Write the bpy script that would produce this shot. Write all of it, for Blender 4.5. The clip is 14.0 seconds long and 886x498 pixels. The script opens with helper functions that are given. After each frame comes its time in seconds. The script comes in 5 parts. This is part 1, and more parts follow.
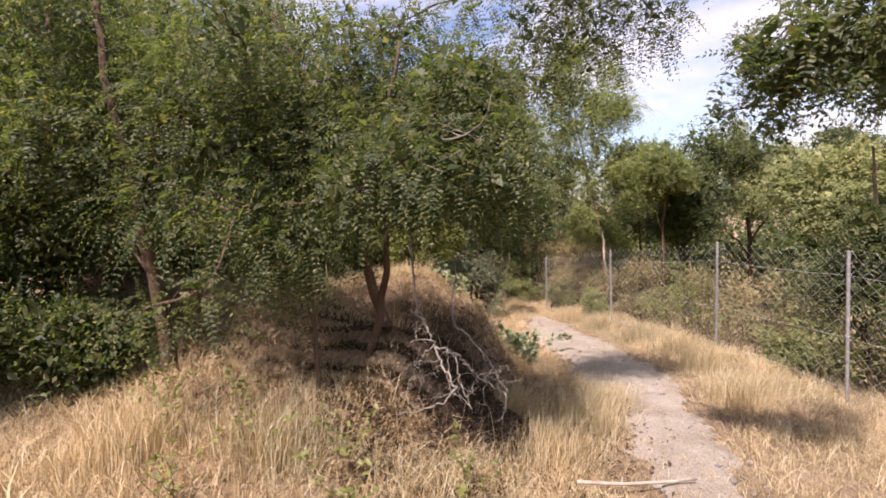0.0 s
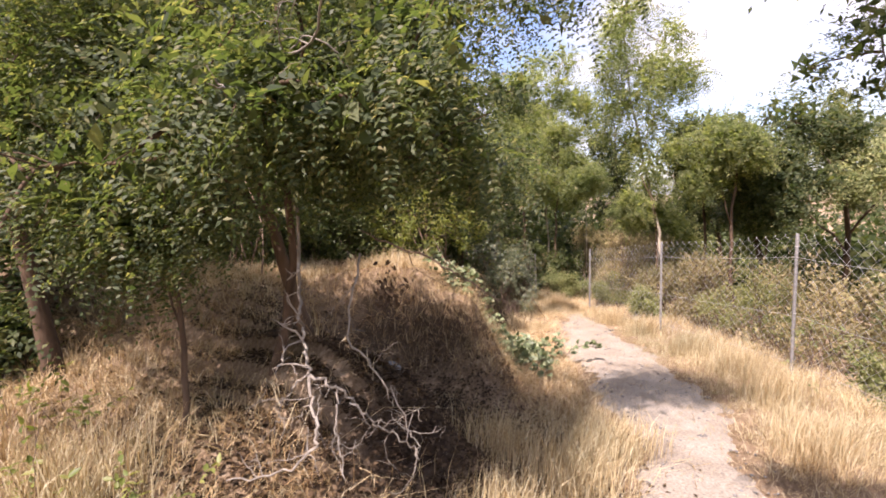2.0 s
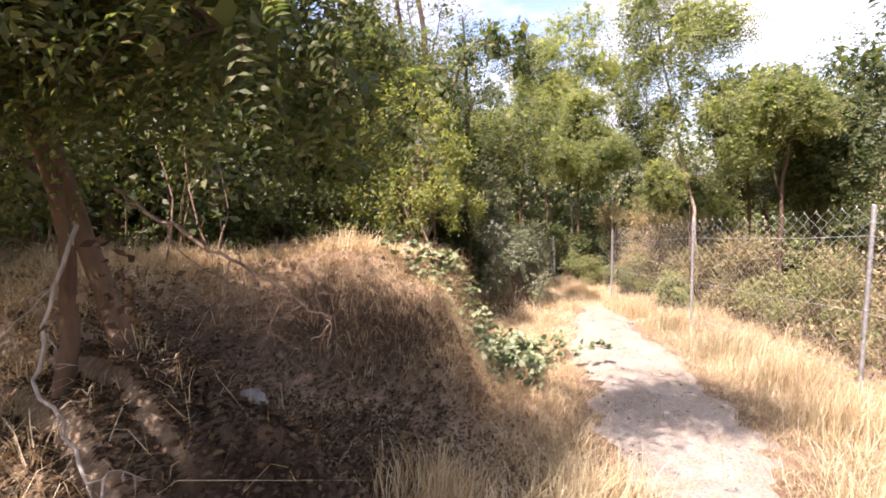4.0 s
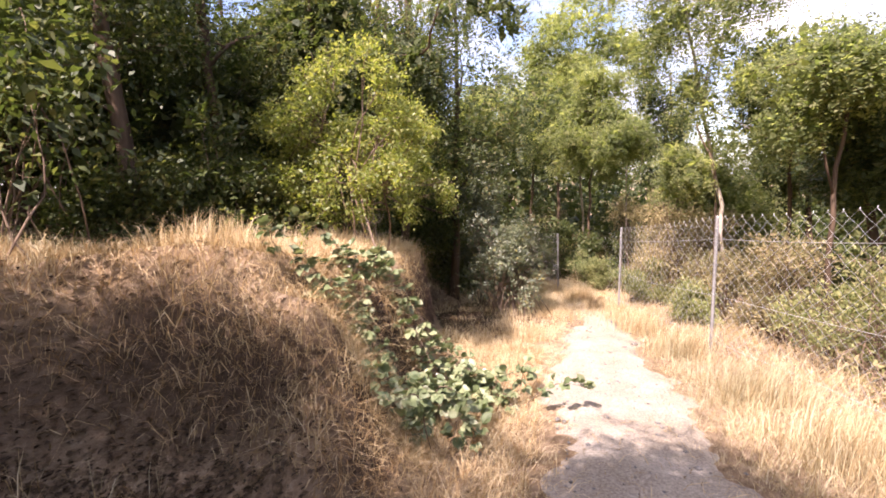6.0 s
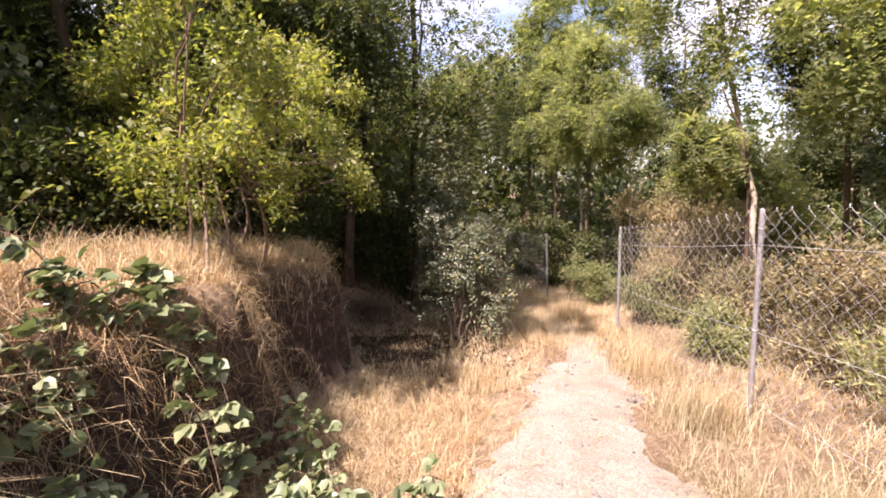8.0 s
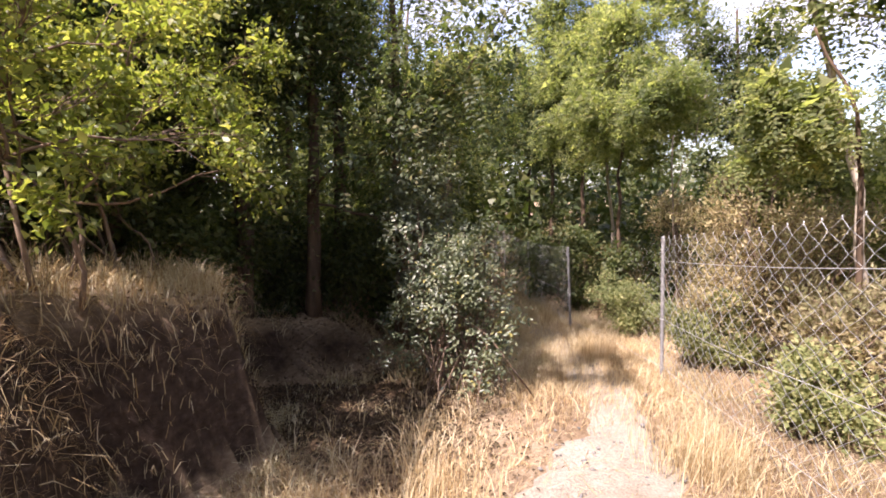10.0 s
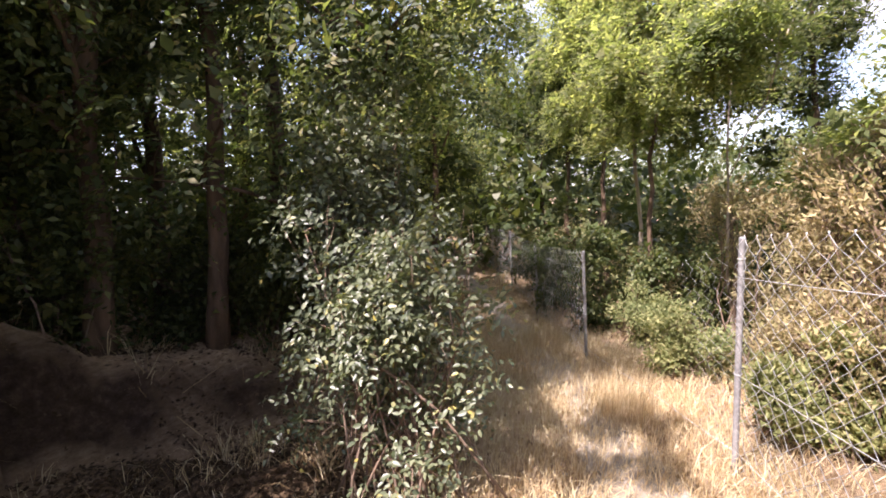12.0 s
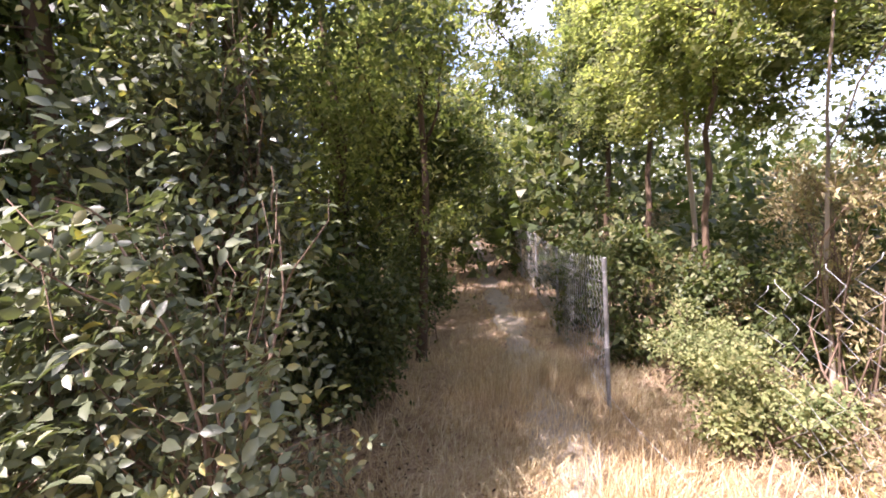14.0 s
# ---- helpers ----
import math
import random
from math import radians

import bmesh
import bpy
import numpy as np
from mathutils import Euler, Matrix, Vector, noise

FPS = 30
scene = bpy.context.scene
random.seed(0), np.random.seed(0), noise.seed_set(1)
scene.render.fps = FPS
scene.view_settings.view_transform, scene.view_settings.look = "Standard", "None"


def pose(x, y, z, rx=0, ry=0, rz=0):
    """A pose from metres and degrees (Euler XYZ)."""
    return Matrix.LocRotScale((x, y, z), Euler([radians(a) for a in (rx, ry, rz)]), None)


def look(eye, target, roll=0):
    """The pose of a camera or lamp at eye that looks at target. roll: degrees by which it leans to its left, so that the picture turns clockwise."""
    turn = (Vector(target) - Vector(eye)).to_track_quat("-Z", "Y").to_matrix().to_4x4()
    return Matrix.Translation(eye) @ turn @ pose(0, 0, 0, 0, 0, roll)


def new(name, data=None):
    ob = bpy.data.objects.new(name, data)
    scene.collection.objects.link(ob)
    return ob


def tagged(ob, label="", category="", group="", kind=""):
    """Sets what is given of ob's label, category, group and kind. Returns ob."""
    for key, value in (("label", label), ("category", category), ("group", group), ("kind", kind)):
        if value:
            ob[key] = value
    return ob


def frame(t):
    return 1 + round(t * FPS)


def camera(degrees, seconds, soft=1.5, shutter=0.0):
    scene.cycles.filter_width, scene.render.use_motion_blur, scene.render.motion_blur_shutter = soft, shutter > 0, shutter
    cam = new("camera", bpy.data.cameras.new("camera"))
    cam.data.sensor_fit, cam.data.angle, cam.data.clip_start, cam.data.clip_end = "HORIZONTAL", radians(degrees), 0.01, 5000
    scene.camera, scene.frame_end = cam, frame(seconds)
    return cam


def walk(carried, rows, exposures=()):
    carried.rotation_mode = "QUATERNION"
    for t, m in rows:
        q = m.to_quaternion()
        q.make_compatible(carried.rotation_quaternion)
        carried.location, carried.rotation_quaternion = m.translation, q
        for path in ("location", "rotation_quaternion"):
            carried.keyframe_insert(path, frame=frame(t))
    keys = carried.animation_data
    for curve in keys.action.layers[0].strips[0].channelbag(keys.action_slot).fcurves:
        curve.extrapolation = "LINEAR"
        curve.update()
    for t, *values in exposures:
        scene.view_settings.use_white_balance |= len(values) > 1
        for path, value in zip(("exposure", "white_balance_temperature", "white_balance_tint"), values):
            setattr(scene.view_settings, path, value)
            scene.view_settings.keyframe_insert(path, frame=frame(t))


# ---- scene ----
cam = camera(88.3, 14.0, 1.8)
METRES, EYE, TILT, LEAN, TURN = 12.0, 1.65, 0.0, -2.5, 21.6
ROWS = [
    (0.0, 0.0, 0.0, 0.0, -0.45, -4.97, 5.2),
    (0.5, 0.0171, 0.0228, -0.0024, 3.78, -4.72, 5.57),
    (1.0, 0.0375, 0.0424, -0.005, 6.48, -5.53, 5.45),
    (1.5, 0.055, 0.0649, -0.0102, 4.05, -5.47, 3.54),
    (2.0, 0.0682, 0.0929, -0.016, 7.45, -5.63, 4.77),
    (2.5, 0.0814, 0.1193, -0.0195, 10.0, -6.28, 5.86),
    (3.0, 0.0967, 0.1436, -0.0241, 9.64, -6.86, 5.97),
    (5.5, 0.1416, 0.2783, -0.0483, 15.17, -7.76, 4.61),
    (6.0, 0.1573, 0.3175, -0.0523, 14.65, -7.6, 4.55),
    (6.5, 0.1686, 0.3608, -0.0556, 14.11, -7.41, 4.18),
    (7.0, 0.1764, 0.4041, -0.0604, 13.77, -7.85, 4.31),
    (7.5, 0.187, 0.4491, -0.0655, 14.54, -8.03, 4.37),
    (8.0, 0.1902, 0.4934, -0.0722, 15.86, -7.61, 4.6),
    (8.5, 0.1957, 0.5352, -0.0764, 17.16, -6.89, 5.07),
    (11.0, 0.1936, 0.7128, -0.0949, 20.52, -5.46, 5.6),
    (11.5, 0.1906, 0.7578, -0.0988, 20.87, -5.45, 5.52),
    (12.0, 0.1889, 0.8003, -0.1042, 22.07, -5.4, 5.56),
    (12.5, 0.1938, 0.8452, -0.1099, 23.12, -5.29, 5.47),
    (13.0, 0.1944, 0.8841, -0.1162, 24.41, -5.21, 5.6),
    (13.5, 0.1966, 0.9188, -0.1217, 25.85, -4.98, 5.46),
    (14.0, 0.1977, 0.9448, -0.1227, 28.13, -4.21, 5.62),
]
walk(cam, [(t, pose(0, 0, EYE, TILT, LEAN, TURN) @ pose(METRES * x, METRES * y, METRES * z, 90 + pitch, roll, yaw)) for t, x, y, z, yaw, pitch, roll in ROWS],
     exposures=[(0.0, 0.84, 6600, 28), (3.0, 1.5, 6600, 30), (5.5, 1.7, 6650, 32), (8.5, 1.44, 6700, 34), (11.0, 1.65, 6300, 27), (12.5, 1.85, 6350, 31), (14.0, 2.28, 6250, 34)])

# ---- world, sun ----
SUN_TO = Vector((-0.04, -0.52, 0.85)).normalized()
world = bpy.data.worlds.new("sky")
scene.world = world
world.use_nodes = True
wn, wl = world.node_tree.nodes, world.node_tree.links
wn.clear()
w_out = wn.new("ShaderNodeOutputWorld")
w_bg = wn.new("ShaderNodeBackground")
w_sky = wn.new("ShaderNodeTexSky")
w_sky.sky_type = "NISHITA"
w_sky.sun_disc = False
w_sky.sun_elevation = math.asin(SUN_TO.z)
w_sky.sun_rotation = math.atan2(SUN_TO.x, SUN_TO.y)
w_sky.dust_density = 1.5
w_co = wn.new("ShaderNodeTexCoord")
w_map = wn.new("ShaderNodeMapping")
w_map.inputs["Scale"].default_value = (1.0, 1.0, 2.6)
w_noise = wn.new("ShaderNodeTexNoise")
w_noise.inputs["Scale"].default_value = 2.3
w_noise.inputs["Detail"].default_value = 7.0
w_noise.inputs["Roughness"].default_value = 0.55
w_ramp = wn.new("ShaderNodeValToRGB")
w_ramp.color_ramp.elements[0].position = 0.44
w_ramp.color_ramp.elements[1].position = 0.66
w_mix = wn.new("ShaderNodeMix")
w_mix.data_type = "RGBA"
w_mix.inputs["B"].default_value = (5.0, 5.0, 5.15, 1)
wl.new(w_co.outputs["Generated"], w_map.inputs["Vector"])
wl.new(w_map.outputs["Vector"], w_noise.inputs["Vector"])
wl.new(w_noise.outputs["Fac"], w_ramp.inputs["Fac"])
wl.new(w_ramp.outputs["Color"], w_mix.inputs["Factor"])
wl.new(w_sky.outputs["Color"], w_mix.inputs["A"])
wl.new(w_mix.outputs["Result"], w_bg.inputs["Color"])
w_bg.inputs["Strength"].default_value = 0.13
wl.new(w_bg.outputs["Background"], w_out.inputs["Surface"])

sun = new("sun", bpy.data.lights.new("sun", "SUN"))
sun.data.energy = 5.0
sun.data.angle = radians(0.6)
sun.data.color = (1.0, 0.95, 0.88)
sun.matrix_world = look(SUN_TO * 60, (0, 0, 0))


# ---- materials ----
def material(name, rough=0.8, metal=0.0, spec=0.3):
    m = bpy.data.materials.new(name)
    m.use_nodes = True
    b = m.node_tree.nodes["Principled BSDF"]
    b.inputs["Roughness"].default_value = rough
    b.inputs["Metallic"].default_value = metal
    b.inputs["Specular IOR Level"].default_value = spec
    return m, m.node_tree.nodes, m.node_tree.links, b


def ramp_node(nodes, stops):
    r = nodes.new("ShaderNodeValToRGB")
    e = r.color_ramp.elements
    e[0].position, e[0].color = stops[0][0], (*stops[0][1], 1)
    e[1].position, e[1].color = stops[-1][0], (*stops[-1][1], 1)
    for p, c in stops[1:-1]:
        k = e.new(p)
        k.color = (*c, 1)
    return r


def tex_noise(nodes, links, scale, detail=6.0, rough=0.6, stretch=None, coords="Object"):
    co = nodes.new("ShaderNodeTexCoord")
    n = nodes.new("ShaderNodeTexNoise")
    n.inputs["Scale"].default_value = scale
    n.inputs["Detail"].default_value = detail
    n.inputs["Roughness"].default_value = rough
    if stretch:
        mp = nodes.new("ShaderNodeMapping")
        mp.inputs["Scale"].default_value = stretch
        links.new(co.outputs[coords], mp.inputs["Vector"])
        links.new(mp.outputs["Vector"], n.inputs["Vector"])
    else:
        links.new(co.outputs[coords], n.inputs["Vector"])
    return n


def mix_color(nodes, links, fac, a, b, mode="MIX"):
    mx = nodes.new("ShaderNodeMix")
    mx.data_type, mx.blend_type = "RGBA", mode
    for key, v in (("Factor", fac), ("A", a), ("B", b)):
        if isinstance(v, (float, int)):
            mx.inputs[key].default_value = v
        elif isinstance(v, tuple):
            mx.inputs[key].default_value = (*v, 1)
        else:
            links.new(v, mx.inputs[key])
    return mx.outputs["Result"]


def add_bump(nodes, links, b, height, strength, distance):
    bp = nodes.new("ShaderNodeBump")
    bp.inputs["Strength"].default_value = strength
    bp.inputs["Distance"].default_value = distance
    links.new(height, bp.inputs["Height"])
    links.new(bp.outputs["Normal"], b.inputs["Normal"])


def leaf_material(name, stops, glow, share=0.35, rough=0.45, spec=0.35, tint_scale=0.9):
    """Leaf: random tone for each leaf, slow drift over the crown, light through the blade."""
    m, n, l, b = material(name, rough, 0.0, spec)
    geo = n.new("ShaderNodeNewGeometry")
    r = ramp_node(n, stops)
    l.new(geo.outputs["Random Per Island"], r.inputs["Fac"])
    drift = tex_noise(n, l, tint_scale, 3.0)
    dr = ramp_node(n, [(0.3, (0.72, 0.78, 0.7)), (0.7, (1.2, 1.15, 1.0))])
    l.new(drift.outputs["Fac"], dr.inputs["Fac"])
    col = mix_color(n, l, 1.0, r.outputs["Color"], dr.outputs["Color"], "MULTIPLY")
    l.new(col, b.inputs["Base Color"])
    tr = n.new("ShaderNodeBsdfTranslucent")
    tcol = mix_color(n, l, 1.0, col, glow, "MULTIPLY")
    l.new(tcol, tr.inputs["Color"])
    ms = n.new("ShaderNodeMixShader")
    ms.inputs["Fac"].default_value = share
    l.new(b.outputs["BSDF"], ms.inputs[1])
    l.new(tr.outputs["BSDF"], ms.inputs[2])
    l.new(ms.outputs["Shader"], n["Material Output"].inputs["Surface"])
    return m


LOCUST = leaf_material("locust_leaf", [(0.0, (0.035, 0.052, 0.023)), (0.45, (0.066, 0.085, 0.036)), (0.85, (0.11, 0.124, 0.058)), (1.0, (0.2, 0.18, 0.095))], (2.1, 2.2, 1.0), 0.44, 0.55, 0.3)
# lit copy of the locust leaf: sunlight put into a paler colour
LOCUST_SUNLIT = leaf_material("locust_leaf_sunlit", [(0.0, (0.078, 0.098, 0.044)), (0.5, (0.14, 0.16, 0.076)), (1.0, (0.25, 0.25, 0.14))], (2.8, 2.85, 1.45), 0.55, 0.65, 0.2)
DARKLEAF = leaf_material("dark_leaf", [(0.0, (0.036, 0.05, 0.019)), (0.6, (0.073, 0.094, 0.034)), (1.0, (0.14, 0.14, 0.065))], (1.9, 2.0, 0.9), 0.32, 0.5, 0.3)
BANKLEAF = leaf_material("bank_bush_leaf", [(0.0, (0.1, 0.13, 0.036)), (0.6, (0.185, 0.21, 0.066)), (1.0, (0.29, 0.28, 0.12))], (2.1, 2.1, 0.85), 0.45)
BRAMBLELEAF = leaf_material("bramble_leaf", [(0.0, (0.09, 0.12, 0.055)), (0.6, (0.16, 0.195, 0.10)), (1.0, (0.27, 0.28, 0.17))], (1.5, 1.6, 1.0), 0.2, 0.5, 0.5)
ROSELEAF = leaf_material("glossy_leaf", [(0.0, (0.055, 0.07, 0.038)), (0.6, (0.11, 0.125, 0.075)), (0.94, (0.19, 0.20, 0.13)), (1.0, (0.30, 0.25, 0.07))], (1.6, 1.8, 0.8), 0.22, 0.42, 0.5)
BLOSSOM = leaf_material("bramble_petal", [(0.0, (0.62, 0.56, 0.6)), (1.0, (0.8, 0.77, 0.78))], (1.1, 1.0, 1.05), 0.25, 0.6, 0.2)
BRUSHLEAF = leaf_material("brush_leaf", [(0.0, (0.17, 0.135, 0.08)), (0.5, (0.35, 0.285, 0.17)), (0.8, (0.27, 0.255, 0.13)), (1.0, (0.5, 0.40, 0.27))], (1.6, 1.5, 1.0), 0.3, 0.7, 0.2)
GREYLEAF = leaf_material("grey_green_leaf", [(0.0, (0.11, 0.135, 0.055)), (0.6, (0.22, 0.23, 0.105)), (1.0, (0.34, 0.32, 0.17))], (1.6, 1.7, 1.0), 0.3, 0.7, 0.2)
GRASS = leaf_material("dry_grass", [(0.0, (0.32, 0.225, 0.125)), (0.35, (0.49, 0.38, 0.24)), (0.75, (0.62, 0.52, 0.37)), (1.0, (0.72, 0.64, 0.50))], (1.25, 1.1, 0.8), 0.3, 0.65, 0.2, 0.6)
LITTER = leaf_material("leaf_litter_shade", [(0.0, (0.035, 0.022, 0.014)), (0.6, (0.075, 0.048, 0.03)), (1.0, (0.15, 0.10, 0.065))], (1.2, 1.0, 0.8), 0.12, 0.8, 0.15)
STRAW = leaf_material("matted_straw", [(0.0, (0.22, 0.14, 0.07)), (0.5, (0.40, 0.28, 0.155)), (1.0, (0.60, 0.48, 0.32))], (1.2, 1.0, 0.8), 0.2, 0.75, 0.15)


def bark_material(name, dark, light, scale=9.0, pit=0.012):
    m, n, l, b = material(name, 0.9, 0.0, 0.15)
    a = tex_noise(n, l, scale, 8.0, 0.65, (1.0, 1.0, 0.18))
    c = tex_noise(n, l, scale * 0.25, 4.0)
    r = ramp_node(n, [(0.3, dark), (0.7, light)])
    l.new(a.outputs["Fac"], r.inputs["Fac"])
    sh = ramp_node(n, [(0.3, (0.75, 0.75, 0.75)), (0.7, (1.15, 1.12, 1.05))])
    l.new(c.outputs["Fac"], sh.inputs["Fac"])
    l.new(mix_color(n, l, 1.0, r.outputs["Color"], sh.outputs["Color"], "MULTIPLY"), b.inputs["Base Color"])
    add_bump(n, l, b, a.outputs["Fac"], 0.9, pit)
    return m


BARK = bark_material("brown_bark", (0.045, 0.03, 0.02), (0.16, 0.11, 0.075))
PALEBARK = bark_material("pale_bark", (0.26, 0.21, 0.16), (0.55, 0.47, 0.38), 7.0)
DEADWOOD = bark_material("bleached_deadwood", (0.13, 0.11, 0.09), (0.33, 0.295, 0.25), 30.0, 0.003)
TWIG = bark_material("twig_bark", (0.10, 0.065, 0.045), (0.26, 0.19, 0.14), 25.0, 0.002)


def ground_material():
    m, n, l, b = material("dry_ground", 0.95, 0.0, 0.1)
    fibre = tex_noise(n, l, 26.0, 9.0, 0.75, (1.0, 0.35, 1.0))
    broad = tex_noise(n, l, 0.8, 4.0)
    r = ramp_node(n, [(0.25, (0.12, 0.08, 0.05)), (0.5, (0.33, 0.25, 0.165)), (0.75, (0.56, 0.47, 0.35))])
    l.new(fibre.outputs["Fac"], r.inputs["Fac"])
    sh = ramp_node(n, [(0.35, (0.7, 0.62, 0.55)), (0.65, (1.1, 1.05, 1.0))])
    l.new(broad.outputs["Fac"], sh.inputs["Fac"])
    straw = mix_color(n, l, 1.0, r.outputs["Color"], sh.outputs["Color"], "MULTIPLY")
    # steep faces: bare soil, darkened further to stand for shade on the bank
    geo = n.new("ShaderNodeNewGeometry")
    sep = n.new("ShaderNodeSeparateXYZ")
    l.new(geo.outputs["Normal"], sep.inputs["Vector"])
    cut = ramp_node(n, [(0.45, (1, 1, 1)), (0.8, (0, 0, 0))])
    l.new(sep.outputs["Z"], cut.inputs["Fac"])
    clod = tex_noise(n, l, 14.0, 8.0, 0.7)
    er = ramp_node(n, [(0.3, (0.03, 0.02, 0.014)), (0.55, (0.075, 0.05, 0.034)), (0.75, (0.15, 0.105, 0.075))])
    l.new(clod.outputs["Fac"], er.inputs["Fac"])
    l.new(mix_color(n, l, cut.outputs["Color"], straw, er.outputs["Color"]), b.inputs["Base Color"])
    add_bump(n, l, b, fibre.outputs["Fac"], 1.0, 0.05)
    return m


def path_material():
    m, n, l, b = material("dusty_path", 0.95, 0.0, 0.15)
    grit = tex_noise(n, l, 55.0, 8.0, 0.7)
    patch = tex_noise(n, l, 2.2, 5.0)
    r = ramp_node(n, [(0.3, (0.17, 0.148, 0.12)), (0.5, (0.32, 0.285, 0.24)), (0.72, (0.47, 0.43, 0.375))])
    l.new(grit.outputs["Fac"], r.inputs["Fac"])
    sh = ramp_node(n, [(0.35, (0.8, 0.74, 0.66)), (0.65, (1.08, 1.05, 1.0))])
    l.new(patch.outputs["Fac"], sh.inputs["Fac"])
    l.new(mix_color(n, l, 1.0, r.outputs["Color"], sh.outputs["Color"], "MULTIPLY"), b.inputs["Base Color"])
    add_bump(n, l, b, grit.outputs["Fac"], 0.8, 0.02)
    return m


def plain_material(name, dark, light, scale, rough, metal=0.0, spec=0.3, pit=0.002):
    m, n, l, b = material(name, rough, metal, spec)
    a = tex_noise(n, l, scale, 7.0, 0.65)
    c = tex_noise(n, l, scale * 0.12, 3.0)
    r = ramp_node(n, [(0.3, dark), (0.7, light)])
    l.new(a.outputs["Fac"], r.inputs["Fac"])
    sh = ramp_node(n, [(0.3, (0.8, 0.8, 0.8)), (0.7, (1.1, 1.08, 1.05))])
    l.new(c.outputs["Fac"], sh.inputs["Fac"])
    l.new(mix_color(n, l, 1.0, r.outputs["Color"], sh.outputs["Color"], "MULTIPLY"), b.inputs["Base Color"])
    add_bump(n, l, b, a.outputs["Fac"], 0.5, pit)
    return m


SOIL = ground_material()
PATHDIRT = path_material()
ZINC = plain_material("weathered_zinc", (0.21, 0.205, 0.2), (0.40, 0.39, 0.375), 30.0, 0.6, 0.35, 0.4)
WIRE = plain_material("galvanised_wire", (0.42, 0.42, 0.41), (0.62, 0.62, 0.60), 40.0, 0.5, 0.3, 0.5)
STONE = plain_material("grey_stone", (0.10, 0.095, 0.09), (0.25, 0.235, 0.215), 12.0, 0.9, 0.0, 0.2, 0.01)

# ---- mesh tools ----
rng = np.random.default_rng(7)


def mesh_from(name, verts, faces, mat, smooth=False):
    """A mesh from an array of vertices and an array (or list) of faces."""
    me = bpy.data.meshes.new(name)
    verts = np.asarray(verts, dtype=np.float32).reshape(-1, 3)
    sets = faces if isinstance(faces, list) else [faces]
    sets = [np.asarray(f, dtype=np.int32) for f in sets if len(f)]
    me.vertices.add(len(verts))
    me.vertices.foreach_set("co", verts.ravel())
    loops = np.concatenate([f.ravel() for f in sets])
    totals = np.concatenate([np.full(len(f), f.shape[1], dtype=np.int32) for f in sets])
    starts = np.concatenate([[0], np.cumsum(totals)[:-1]]).astype(np.int32)
    me.loops.add(len(loops))
    me.loops.foreach_set("vertex_index", loops)
    me.polygons.add(len(totals))
    me.polygons.foreach_set("loop_start", starts)
    me.polygons.foreach_set("loop_total", totals)
    if smooth:
        me.polygons.foreach_set("use_smooth", np.ones(len(totals), dtype=bool))
    me.update(calc_edges=True)
    me.materials.append(mat)
    return me


def part(name, me, parent=None, label=""):
    ob = new(name, me)
    if parent is not None:
        ob.parent = parent
        ob.matrix_parent_inverse = parent.matrix_basis.inverted()
    if label:
        tagged(ob, label)
    return ob


def thing(name, place, label, category, group="", kind=""):
    ob = new(name)
    ob.empty_display_size = 0.1
    ob.matrix_basis = pose(*place)
    return tagged(ob, label, category, group, kind)


def unit(a):
    return a / np.maximum(np.linalg.norm(a, axis=-1, keepdims=True), 1e-9)


class Tubes:
    """Tapered tubes along polylines, joined into one mesh."""

    def __init__(self):
        self.v, self.q, self.t, self.n = [], [], [], 0

    def add(self, pts, radii, sides=6):
        pts = np.asarray(pts, dtype=float)
        radii = np.asarray(radii, dtype=float)
        tan = unit(np.gradient(pts, axis=0))
        ref = np.array([0.31, 0.17, 1.0]) if abs(tan[0, 2]) < 0.9 else np.array([1.0, 0.2, 0.1])
        u = unit(np.cross(tan, ref))
        w = np.cross(tan, u)
        a = np.linspace(0, 2 * np.pi, sides, endpoint=False)
        ring = pts[:, None] + radii[:, None, None] * (np.cos(a)[None, :, None] * u[:, None] + np.sin(a)[None, :, None] * w[:, None])
        k = len(pts)
        self.v.append(ring.reshape(-1, 3))
        i = np.arange(k - 1)[:, None] * sides
        j = np.arange(sides)[None, :]
        jn = (j + 1) % sides
        f = np.stack([i + j, i + jn, i + sides + jn, i + sides + j], -1).reshape(-1, 4) + self.n
        self.q.append(f)
        self.v.append(pts[[0, -1]])
        c0 = self.n + k * sides
        for s in range(sides):
            e = (s + 1) % sides
            self.t.append((c0, self.n + e, self.n + s))
            self.t.append((c0 + 1, self.n + (k - 1) * sides + s, self.n + (k - 1) * sides + e))
        self.n += k * sides + 2

    def mesh(self, name, mat):
        return mesh_from(name, np.concatenate(self.v), [np.concatenate(self.q), np.array(self.t)], mat, True)


def bend(a, b, sag, n, r, wander=1.0):
    """A wandering line from a to b; sag lifts (or drops) its middle."""
    a, b = np.asarray(a, float), np.asarray(b, float)
    t = np.linspace(0, 1, n)[:, None]
    size = np.linalg.norm(b - a)
    off = r.normal(0, 0.05 * size * wander, 3)
    off2 = r.normal(0, 0.03 * size * wander, 3)
    p = a + (b - a) * t + np.array([0, 0, sag * size]) * 4 * t * (1 - t) + off * np.sin(np.pi * t) + off2 * np.sin(2 * np.pi * t)
    p[1:-1] += r.normal(0, 0.008 * size * wander, (n - 2, 3))
    return p


